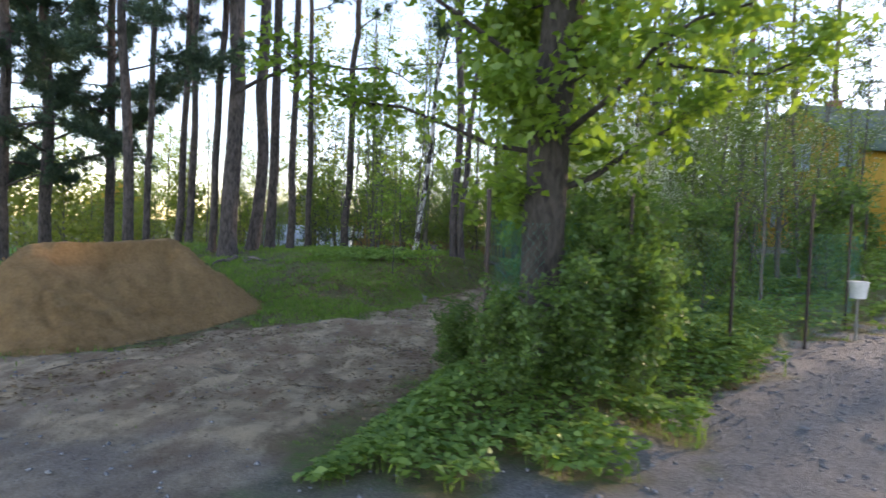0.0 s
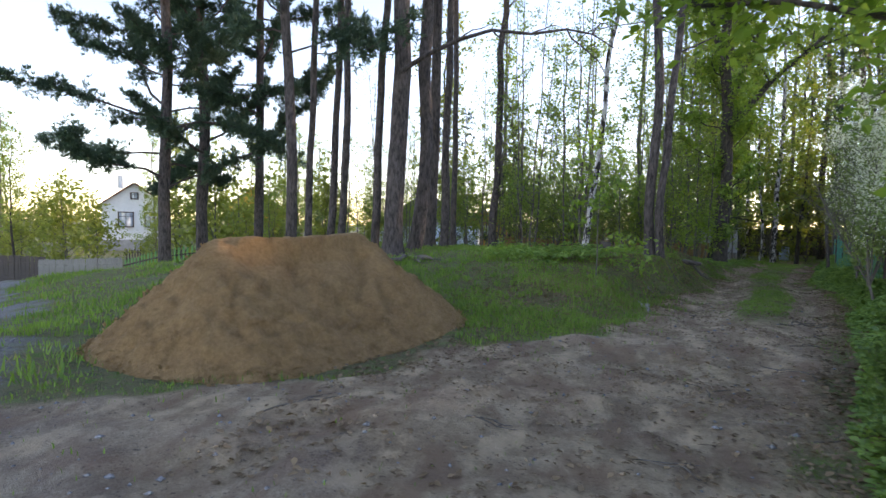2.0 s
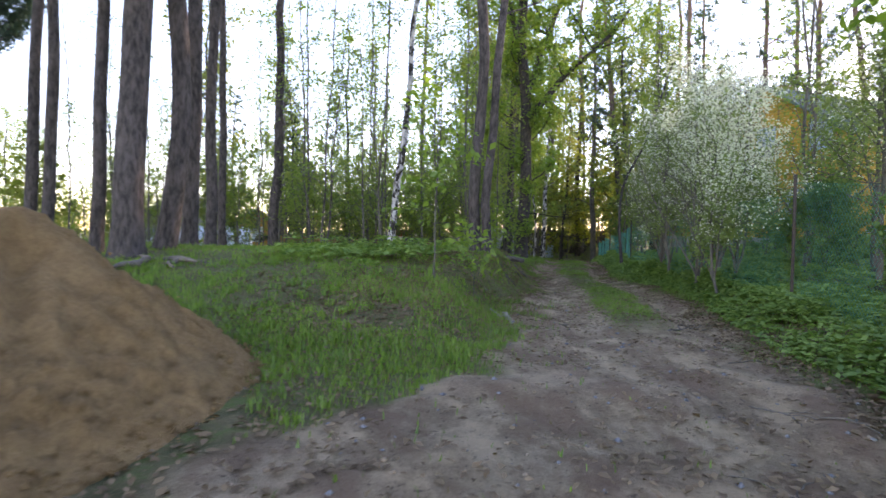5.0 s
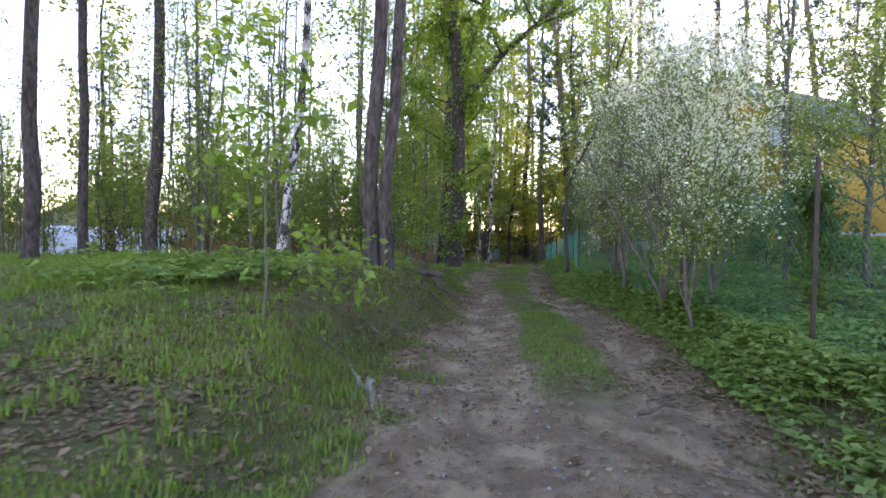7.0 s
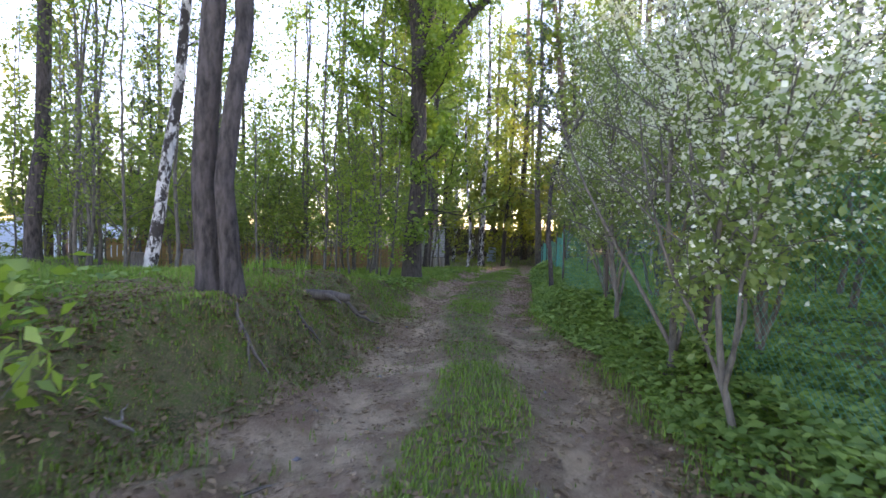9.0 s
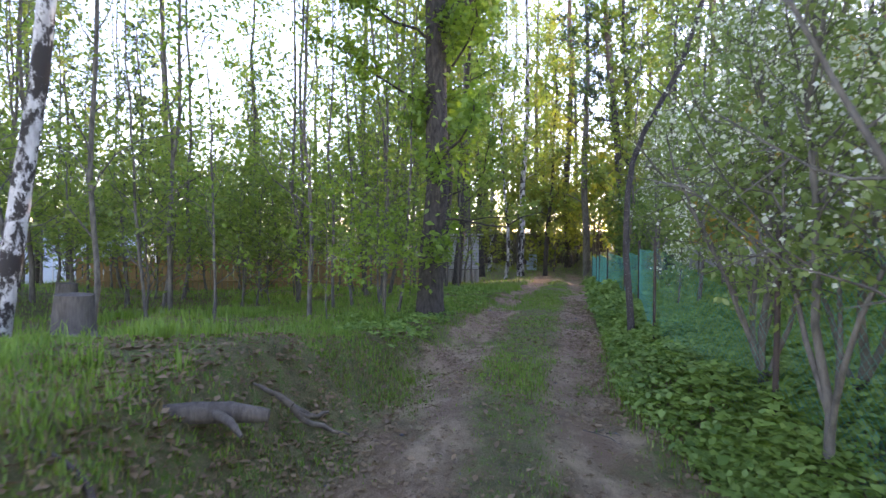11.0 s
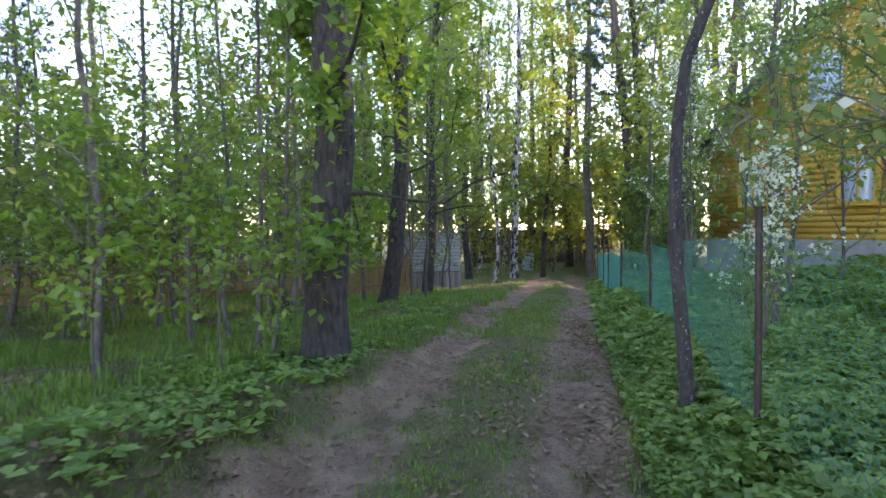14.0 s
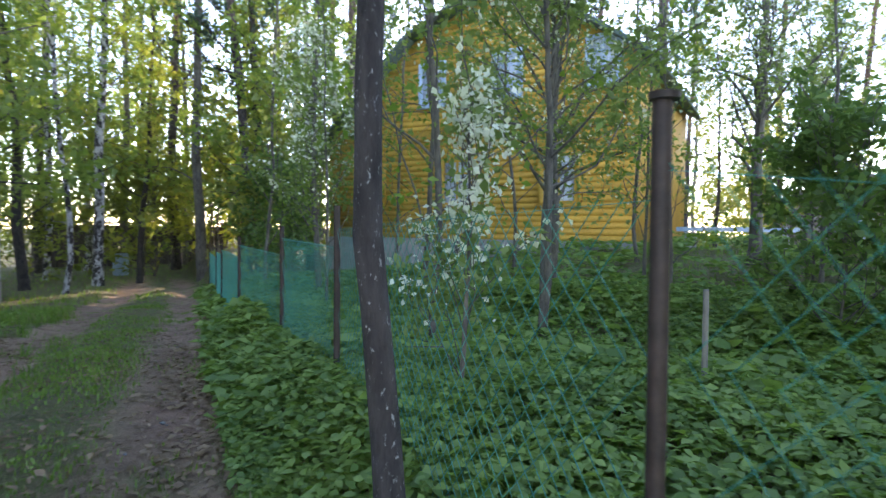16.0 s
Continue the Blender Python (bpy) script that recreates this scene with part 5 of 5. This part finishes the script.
yellow_house()
white_house()
small_house("grey_house", "grey gabled house beyond the wood", -16, 63, gz(-16, 63), 10, 9, 3.8, 6.6, 8, M["board_grey"], M["roof_grey"])
small_house("orange_hut", "small orange-brown hut beyond the thicket", -8.2, 53.5, gz(-8.2, 53.5), 8, 4.4, 2.3, 3.2, 3.5, M["orange_wall"], M["roof_grey"])
small_house("yellow_cottage", "pale yellow cottage half hidden by bushes", -45, 76, -1.5, 30, 8, 4.5, 7.5, 7, M["yellow_board"], M["roof_brown"])
small_house("garden_shed", "weathered grey shed across the orchard", 33.5, 21.5, gz(33.5, 21.5), -80, 7, 2.4, 3.6, 4, M["board_grey"], M["roof_grey"])
film_greenhouse()
tin_shed()
end_shed()
plank_fence([(-23.1, 22.25), (-18.8, 22.2)], "board_fence", "weathered grey board fence along the road", M["board_grey"], 1.25, 1.3, 0.14, 0.01, "roadside fences", seed=2)
plank_fence([(-18.75, 22.2), (-16.8, 21.95), (-14.6, 22.4)], "picket_fence", "green picket fence on dark rails", M["picket_green"], 1.2, 1.2, 0.08, 0.09, "roadside fences", M["board_dark"], seed=3)
plank_fence([(-28.5, 23.9), (-23.4, 22.9)], "dark_gate", "dark brown boarded gate by the road", M["board_dark"], 1.35, 1.35, 0.15, 0.01, "roadside fences", seed=4)
plank_fence([(-40, 46), (-33, 50), (-26, 51)], "picket_fence", "dark picket fence before the white house", M["board_dark"], 1.2, 1.2, 0.1, 0.12, "roadside fences", seed=5)
plank_fence([(-4.0, 29.4), (2.2, 31.0), (6.1, 32.3)], "plank_fence", "old warm-brown plank fence behind the thicket", M["board_warm"], 0.85, 0.95, 0.13, 0.02, "thicket fence", seed=6)


# ---- small things ----
def fallen_log():
    rng = np.random.default_rng(8)
    x, y = 1.85, 16.7
    root = empty("fallen_log", x, y, gz(x, y), "grey weathered log lying on the grassy bank", "log", rz=8)
    pts = [(-0.75, -0.08, 0.06), (-0.4, -0.05, 0.06), (0.0, 0.02, 0.05), (0.2, 0.04, 0.03), (0.4, 0.0, 0.0)]
    tube_soup(Soup(), pts, [0.04, 0.055, 0.062, 0.058, 0.038], 12, rng, 0.25).part("stem", M["dead_wood"], root, smooth=True)
    tube_soup(Soup(), [(0.1, 0.03, 0.05), (0.2, -0.1, 0.02), (0.26, -0.2, -0.03)], [0.035, 0.025, 0.012], 7, rng, 0.2).part("stub", M["dead_wood"], root, smooth=True)


def stump(x, y, r, h, label):
    rng = np.random.default_rng(int(abs(x * 31 + y)))
    root = empty("tree_stump", x, y, gz(x, y) - 0.05, label, "stump", "stumps")
    tube_soup(Soup(), [(0, 0, 0), (0, 0, 0.1), (0, 0, h * 0.6), (0.01, 0, h)], [r * 1.5, r * 1.15, r, r * 0.97], 14, rng, 0.14).part("bole", M["dead_wood"], root, smooth=False)
    for a in range(5):
        t = a * 1.26 + rng.uniform(-0.3, 0.3)
        tube_soup(Soup(), [(math.cos(t) * r, math.sin(t) * r, 0.12), (math.cos(t) * r * 1.9, math.sin(t) * r * 1.9, 0.02)], [r * 0.35, r * 0.12], 6, rng, 0.2).part("root", M["root_wood"], root)


def root_snag(x, y, rz, size, label, mat):
    rng = np.random.default_rng(int(abs(x * 131 + y * 17)))
    root = empty("root_snag", x, y, gz(x, y) - 0.02, label, "dead root", "dead roots", rz=rz)
    for k in range(4):
        a, el = rng.uniform(-0.7, 0.7) + (math.pi if k == 3 else 0), rng.uniform(-0.05, 0.16)
        p = limb_path(rng, (0, 0, 0.04), a, el, size * rng.uniform(0.6, 1.1), -0.07, 7, 0.3)
        ca, sa = math.cos(radians(rz)), math.sin(radians(rz))
        lie = np.array([gz(x + q[0] * ca - q[1] * sa, y + q[0] * sa + q[1] * ca) for q in p]) - root.location.z
        p[:, 2] = lie + np.clip(p[:, 2] * 0.6, 0.005, 0.06)
        tube_soup(Soup(), p, np.linspace(0.042, 0.012, 7) * size * 1.6, 8, rng, 0.35).part("root", mat, root, smooth=True)


def fallen_twig(x, y, rz, ln, r=0.006):
    rng = np.random.default_rng(int(abs(x * 77 + y * 13 + rz)))
    root = empty("fallen_twig", x, y, gz(x, y), "thin brown twig lying on the bare earth", "twig", "fallen twigs", rz=rz)
    for k in range(3):
        p = limb_path(rng, (ln * 0.25 * k, 0, 0.012), (0, 0.6, -0.5)[k], 0.03, ln * (1, 0.4, 0.35)[k], 0.0, 8, 0.18)
        wx = np.array([gz(x + q[0] * math.cos(radians(rz)) - q[1] * math.sin(radians(rz)), y + q[0] * math.sin(radians(rz)) + q[1] * math.cos(radians(rz))) for q in p]) - root.location.z
        p[:, 2] = wx + r * 0.8
        tube_soup(Soup(), p, np.linspace(r, r * 0.4, 8), 6).part("stick", M["root_wood"], root)


def pail():
    x, y = 7.0, 9.1
    root = empty("pail", x, y, gz(x, y) + 0.02, "white plastic pail hung on a garden stake", "bucket")
    tube_soup(Soup(), [(0, 0, 0.62), (0, 0, 0.64), (0, 0, 0.86), (0, 0, 0.875)], [0.10, 0.105, 0.13, 0.138], 18).part("body", M["pail_white"], root, smooth=True)
    tube_soup(Soup(), [(0, 0, -0.1), (0, 0, 0.62)], [0.018, 0.018], 8).part("stake", M["board_grey"], root)
    a = np.linspace(0, math.pi, 9)
    tube_soup(Soup(), np.stack([np.cos(a) * 0.13, np.zeros(9), 0.87 + np.sin(a) * 0.10], 1), np.full(9, 0.004), 5).part("handle", M["metal_sheet"], root)


def garden_bits():
    st = empty("garden_stake", 8.35, 19.95, gz(8.35, 19.95) - 0.05, "thin weathered wooden stake among the ground elder", "stake")
    tube_soup(Soup(), [(0, 0, 0), (0.01, 0, 0.4), (0, 0, 0.82)], [0.016, 0.016, 0.015], 8).part("pole", M["board_grey"], st)
    bd = empty("blue_board", 18.8, 22.4, gz(18.8, 22.4), "pale blue board lying on blocks in the orchard", "board", rz=-76)
    box_part("plank", bd, M["blue_paint"], (0, 0, 0.42), (2.4, 0.3, 0.1), bevel=0.01)
    for x in (-0.9, 0.9):
        box_part("block", bd, M["concrete"], (x, 0, 0.18), (0.25, 0.3, 0.36), bevel=0.02)
    nb = empty("nest_box", 1.57, 33.0, gz(1.57, 33.0), "red-brown wooden box on a post behind the thicket", "box")
    box_part("post", nb, M["board_dark"], (0, 0, 0.6), (0.08, 0.08, 1.2))
    box_part("box", nb, M["red_paint"], (0, 0, 1.35), (0.8, 0.4, 0.32), bevel=0.01)
    box_part("roof", nb, M["board_dark"], (0, 0, 1.53), (0.95, 0.5, 0.04))


fallen_log()
stump(-1.5, 23.1, 0.15, 0.6, "tall grey tree stump among the saplings")
stump(0.2, 19.3, 0.17, 0.5, "low broken stump behind the twin pines")
stump(4.3, 23.25, 0.05, 0.15, "small cut stump in the verge grass")
root_snag(0.36, 11.85, 85, 0.5, "bleached dead root on the bare track", M["bleached_root"])
root_snag(0.66, 13.95, 60, 0.2, "bleached knotted root stub on the bank edge", M["bleached_root"])
root_snag(2.3, 17.5, 10, 0.45, "dark gnarled root at the edge of the bank", M["root_wood"])
root_snag(1.7, 15.9, -30, 0.28, "pale exposed root below the twin pines", M["dead_wood"])
root_snag(1.25, 15.1, -60, 0.28, "brown pine root running over the bank", M["root_wood"])
root_snag(-3.8, 13.6, -40, 0.8, "brown pine root running over the bank", M["root_wood"])
root_snag(-4.2, 13.4, -80, 0.8, "brown pine root running over the bank", M["root_wood"])
for args in [(0.99, 8.62, -80, 0.6), (1.1, 8.2, -55, 0.45), (-3.0, 5.9, 50, 0.75), (2.0, 11.05, 30, 0.9, 0.011), (2.5, 11.4, 20, 0.6), (1.0, 11.6, 75, 0.25, 0.012), (0.6, 6.4, 20, 0.5), (-0.6, 5.9, -10, 0.6), (0.2, 7.3, 60, 0.45),
             (3.0, 15.3, 40, 0.3), (4.5, 17.6, -20, 0.35), (1.6, 9.6, 10, 0.5), (-1.6, 6.2, 25, 0.4), (1.4, 13.2, 60, 0.35)]:
    fallen_twig(*args)
pail()
garden_bits()


# ---- undergrowth ----
def scatter(rng, n, x0, x1, y0, y1):
    return rng.uniform(x0, x1, n), rng.uniform(y0, y1, n)


def blade_soup(s, p, rng, h, width=0.004, plain=False):
    n = len(p)
    a = rng.uniform(0, 2 * np.pi, n)
    d = np.stack([np.cos(a), np.sin(a), np.zeros(n)], 1)
    side = np.stack([-np.sin(a), np.cos(a), np.zeros(n)], 1) * width * (0.6 + 0.8 * rng.random(n))[:, None]
    lean = (0.15 + 0.55 * rng.random(n))[:, None]
    h = h[:, None]
    up = np.array([0, 0, 1.0])
    mid = p + up * h * 0.6 + d * h * lean * 0.25
    tip = p + up * h * (1 - 0.3 * lean) + d * h * lean
    if plain:
        v = np.stack([p - side, p + side, tip], 1).reshape(-1, 3)
        s.add(v, np.arange(len(v)).reshape(-1, 3))
        return
    v = np.stack([p - side, p + side, mid + side * 0.8, mid - side * 0.8, tip], 1).reshape(-1, 3)
    k = np.arange(n)[:, None] * 5
    s.add(v, np.concatenate([k, k + 1, k + 2, k + 3], 1))
    s.f.append(np.concatenate([k + 3, k + 2, k + 4], 1) + s.n - len(v))


def grass_cover():
    rng = np.random.default_rng(50)
    green, dry = Soup(), Soup()
    for n, x0, x1, y0, y1, hs, wd in [(190000, -5, 7, 4.5, 21, 0.85, 0.0036), (90000, 0.5, 10, 17, 31, 1.1, 0.0045), (110000, 1.5, 8, 10.5, 26, 1.0, 0.0036), (90000, -16, 3, 6, 30, 1.1, 0.008), (40000, -26, -4, 6, 28, 1.5, 0.012), (25000, 6, 24, 12, 34, 1.4, 0.01), (16000, -20, 18, 30, 48, 1.6, 0.014), (120000, -2.5, 4.5, 9.5, 20, 0.95, 0.0062)]:
        x, y = scatter(rng, n, x0, x1, y0, y1)
        z, earth, dark, gravel = land(x, y)
        d = across(LANE, x, y)
        patch = 0.5 + 0.5 * fbm(x * 0.9, y * 0.9, 77, 3)
        xr = np.interp(y, *RIGHT.T)
        xl = np.interp(y, *LEFT.T)
        chance = np.clip(1.05 - 1.15 * np.maximum(earth, gravel), 0, 1) * np.clip(patch * 1.5, 0.15, 1)
        chance *= np.where((x > xr + 0.25) & (x < 12) & (y < 32), 0.3, 1)
        if x0 == 1.5:
            chance = np.exp(-((d / 0.42) ** 4)) * np.clip(patch * 1.7, 0.3, 1) + 0.8 * np.exp(-(((x - xl + 0.35) / 0.3) ** 2))
            chance *= np.clip(1.1 - earth, 0, 1)
        on_bank = (x < xl + 0.1) & (x > xl - 2.0) & (y > 10.5) & (y < 19)
        chance *= np.where(on_bank, 0.8, 1)
        if wd == 0.0062:
            chance = np.where(on_bank | (x < xl + 0.1), np.clip(patch * 1.7 - 0.1, 0.12, 1), 0.0) * (gravel < 0.5)
        chance = np.maximum(chance, 0.02 * (gravel < 0.5))
        inpile = np.hypot(x + 4.1, y - 8.6) < 1.95
        keep = (rng.random(n) < chance) & ~inpile
        x, y, z, patch, d, bank = x[keep], y[keep], z[keep], patch[keep], d[keep], on_bank[keep]
        h = hs * (0.035 + 0.13 * np.clip(patch, 0, 1.2) * rng.random(len(x)) ** 0.7)
        h *= np.where(np.abs(d) < 0.95, 0.55, 1.0) * np.where(bank, 0.7, 1) * np.where((y < 11.5) & (x > -5), 0.6, 1)
        p = np.stack([x, y, z - 0.004], 1)
        isdry = rng.random(len(x)) < np.where(bank, 0.3, 0.10)
        blade_soup(green, p[~isdry], rng, h[~isdry], wd, wd > 0.006)
        blade_soup(dry, p[isdry], rng, h[isdry] * 0.9, wd, wd > 0.006)
    # coarser tufts standing out of the turf
    for n, x0, x1, y0, y1, hh in [(520, -5, 0.6, 8.5, 14.5, 0.09), (800, -3, 3.4, 17, 23.5, 0.16), (160, -9, -5.5, 6.8, 11, 0.09), (350, 2.5, 9, 20, 30, 0.15)]:
        x, y = scatter(rng, n, x0, x1, y0, y1)
        _, earth, _, gravel = land(x, y)
        ok = (earth < 0.35) & (gravel < 0.4) & (x < np.interp(y, *LEFT.T) + 0.15) & (np.hypot(x + 4.1, y - 8.6) > 2.0) & (fbm(x * 0.6, y * 0.6, 78, 3) > -0.25)
        x, y = np.repeat(x[ok], 16), np.repeat(y[ok], 16)
        x, y = x + rng.normal(size=len(x)) * 0.045, y + rng.normal(size=len(y)) * 0.045
        p = np.stack([x, y, land(x, y)[0] - 0.004], 1)
        blade_soup(green, p, rng, hh * (0.5 + 0.9 * rng.random(len(x))), 0.005)
    tagged(new("grass", green.mesh("grass", M["grass"])), "uneven spring grass on the bank, verges and lane strip", "grass", kind="stuff")
    tagged(new("dry_grass", dry.mesh("dry_grass", M["dry_grass"])), "last year's straw-coloured grass between the green", "grass", kind="stuff")


def ground_elder():
    rng = np.random.default_rng(51)
    s, st = Soup(), Soup()
    for n, x0, x1, y0, y1, sz in [(42000, -0.3, 5.4, 3.8, 17, 0.05), (11000, 4, 7.4, 15.5, 24, 0.045), (38000, 5.8, 12, 17, 25, 0.038), (5000, 4, 10, 8, 19, 0.07), (5000, 6, 14, 22, 33, 0.10), (4000, 8, 20, 12, 28, 0.12), (3200, -3.0, 0.9, 12.8, 16.0, 0.062), (9000, 2.6, 9, 19.4, 30, 0.055)]:
        x, y = scatter(rng, n, x0, x1, y0, y1)
        z, earth, dark, gravel = land(x, y)
        f, d = across(FENCE, x, y), across(LANE, x, y)
        xr = np.interp(y, *RIGHT.T)
        patch = 0.5 + 0.5 * fbm(x * 0.7, y * 0.7, 91, 3)
        if x1 < 1:
            ok = np.exp(-(((x + 1.05) / 1.0) ** 2 + ((y - 14.35) / 0.6) ** 2)) > rng.random(n)
        elif sz == 0.055 and n == 9000:
            ok = (d < -1.2) & (d > -2.9) & (rng.random(n) < patch)
        else:
            ok = (x > xr + 0.1) & (earth < 0.3) & (gravel < 0.4) & (rng.random(n) < np.clip(patch * 2.2, 0.4, 1))
        x, y, z, patch, edge = x[ok], y[ok], z[ok], patch[ok], np.clip((x[ok] - xr[ok]) / 0.6, 0.25, 1) if x1 >= 1 else np.ones(ok.sum())
        h = (0.08 + 0.30 * np.clip(patch, 0.2, 1) * rng.random(len(x)) ** 0.5) * edge
        top = np.stack([x, y, z + h], 1)
        turn = rng.uniform(0, 6.28, len(x))
        for k in range(4):
            a = k * 1.571 + turn
            off = np.stack([np.cos(a), np.sin(a), rng.uniform(-0.35, 0.1, len(x))], 1) * sz * 0.75
            leaf_soup(s, top + off, rng, sz, 0.72, 1.35, 0.1)
        pick = rng.random(len(x)) < 0.35
        blade_soup(st, np.stack([x, y, z - 0.005], 1)[pick], rng, h[pick], 0.003)
    tagged(new("ground_elder", s.mesh("ground_elder", M["elder_leaf"])), "knee-high ground elder with broad green leaves along the fence", "undergrowth", kind="stuff")
    tagged(new("elder_stalk", st.mesh("elder_stalk", M["grass"])), "thin green stalks under the ground elder", "undergrowth", kind="stuff")


def litter_and_stones():
    rng = np.random.default_rng(52)
    s = Soup()
    x, y = scatter(rng, 200000, -3, 8, 5, 27)
    z, earth, dark, gravel = land(x, y)
    d = across(LANE, x, y)
    xl, xr = np.interp(y, *LEFT.T), np.interp(y, *RIGHT.T)
    patch = 0.5 + 0.5 * fbm(x * 1.1, y * 1.1, 66, 3)
    w = 0.25 + 0.9 * np.exp(-(((x - xr) / 0.28) ** 2)) + 1.1 * np.exp(-(((x - xl + 1.1) / 1.1) ** 2)) * smooth((y - 10) / 2) * smooth((20 - y) / 2)
    ok = (rng.random(len(x)) < w * np.clip(patch * 1.3, 0.1, 1)) & (gravel < 0.6)
    c = np.stack([x[ok], y[ok], z[ok] + rng.uniform(0.004, 0.02, ok.sum())], 1)
    leaf_soup(s, c, rng, 0.036, 0.8, 1.5, 0.0)
    tagged(new("leaf_litter", s.mesh("leaf_litter", M["litter"])), "curled brown leaves of last year on the earth", "leaf litter", kind="stuff")
    octa = np.array([(1, 0, 0), (0, 1, 0), (-1, 0, 0), (0, -1, 0), (0, 0, 1), (0, 0, -1.0)])
    tri = np.array([(0, 1, 4), (1, 2, 4), (2, 3, 4), (3, 0, 4), (1, 0, 5), (2, 1, 5), (3, 2, 5), (0, 3, 5)])
    x, y = scatter(rng, 34000, -7, 11, 0, 13)
    x2, y2 = scatter(rng, 7000, -2, 8, 5, 26)
    x, y = np.concatenate([x, x2]), np.concatenate([y, y2])
    z, earth, dark, gravel = land(x, y)
    ok = rng.random(len(x)) < np.maximum(gravel * 0.75, earth * 0.10)
    x, y, z = x[ok], y[ok], z[ok]
    n = len(x)
    r = 0.006 + 0.026 * rng.random(n) ** 3
    v = octa[None] * (0.7 + 0.6 * rng.random((n, 6, 1))) * np.stack([r, r * rng.uniform(0.6, 1, n), r * rng.uniform(0.4, 0.7, n)], 1)[:, None]
    a = rng.uniform(0, 6.28, n)
    vx = v[..., 0] * np.cos(a)[:, None] - v[..., 1] * np.sin(a)[:, None]
    vy = v[..., 0] * np.sin(a)[:, None] + v[..., 1] * np.cos(a)[:, None]
    v = np.stack([vx + x[:, None], vy + y[:, None], v[..., 2] + z[:, None] + r[:, None] * 0.2], -1)
    f = tri[None] + (np.arange(n) * 6)[:, None, None]
    me = Soup().add(v.reshape(-1, 3), f.reshape(-1, 3)).mesh("loose_stone", M["pebble"], True)
    x3, y3 = scatter(rng, 16000, -3, 8, 5, 27)
    z3, e3, _, g3 = land(x3, y3)
    ok = rng.random(len(x3)) < e3 * (1 - g3) * 0.6
    x3, y3, z3 = x3[ok], y3[ok], z3[ok]
    r3 = 0.006 + 0.02 * rng.random(len(x3)) ** 3
    v3 = octa[None] * (0.6 + 0.8 * rng.random((len(x3), 6, 1))) * np.stack([r3, r3, r3 * 0.6], 1)[:, None] + np.stack([x3, y3, z3], 1)[:, None]
    f3 = tri[None] + (np.arange(len(x3)) * 6)[:, None, None]
    clods = Soup().add(v3.reshape(-1, 3), f3.reshape(-1, 3)).mesh("earth_clod", M["clod"], True)
    tagged(new("earth_clod", clods), "small brown clods of earth on the bare tracks", "earth", kind="stuff")
    tagged(new("gravel_stone", me), "loose grey stones on the gravel and the tracks", "gravel", kind="stuff")


grass_cover()
ground_elder()
litter_and_stones()
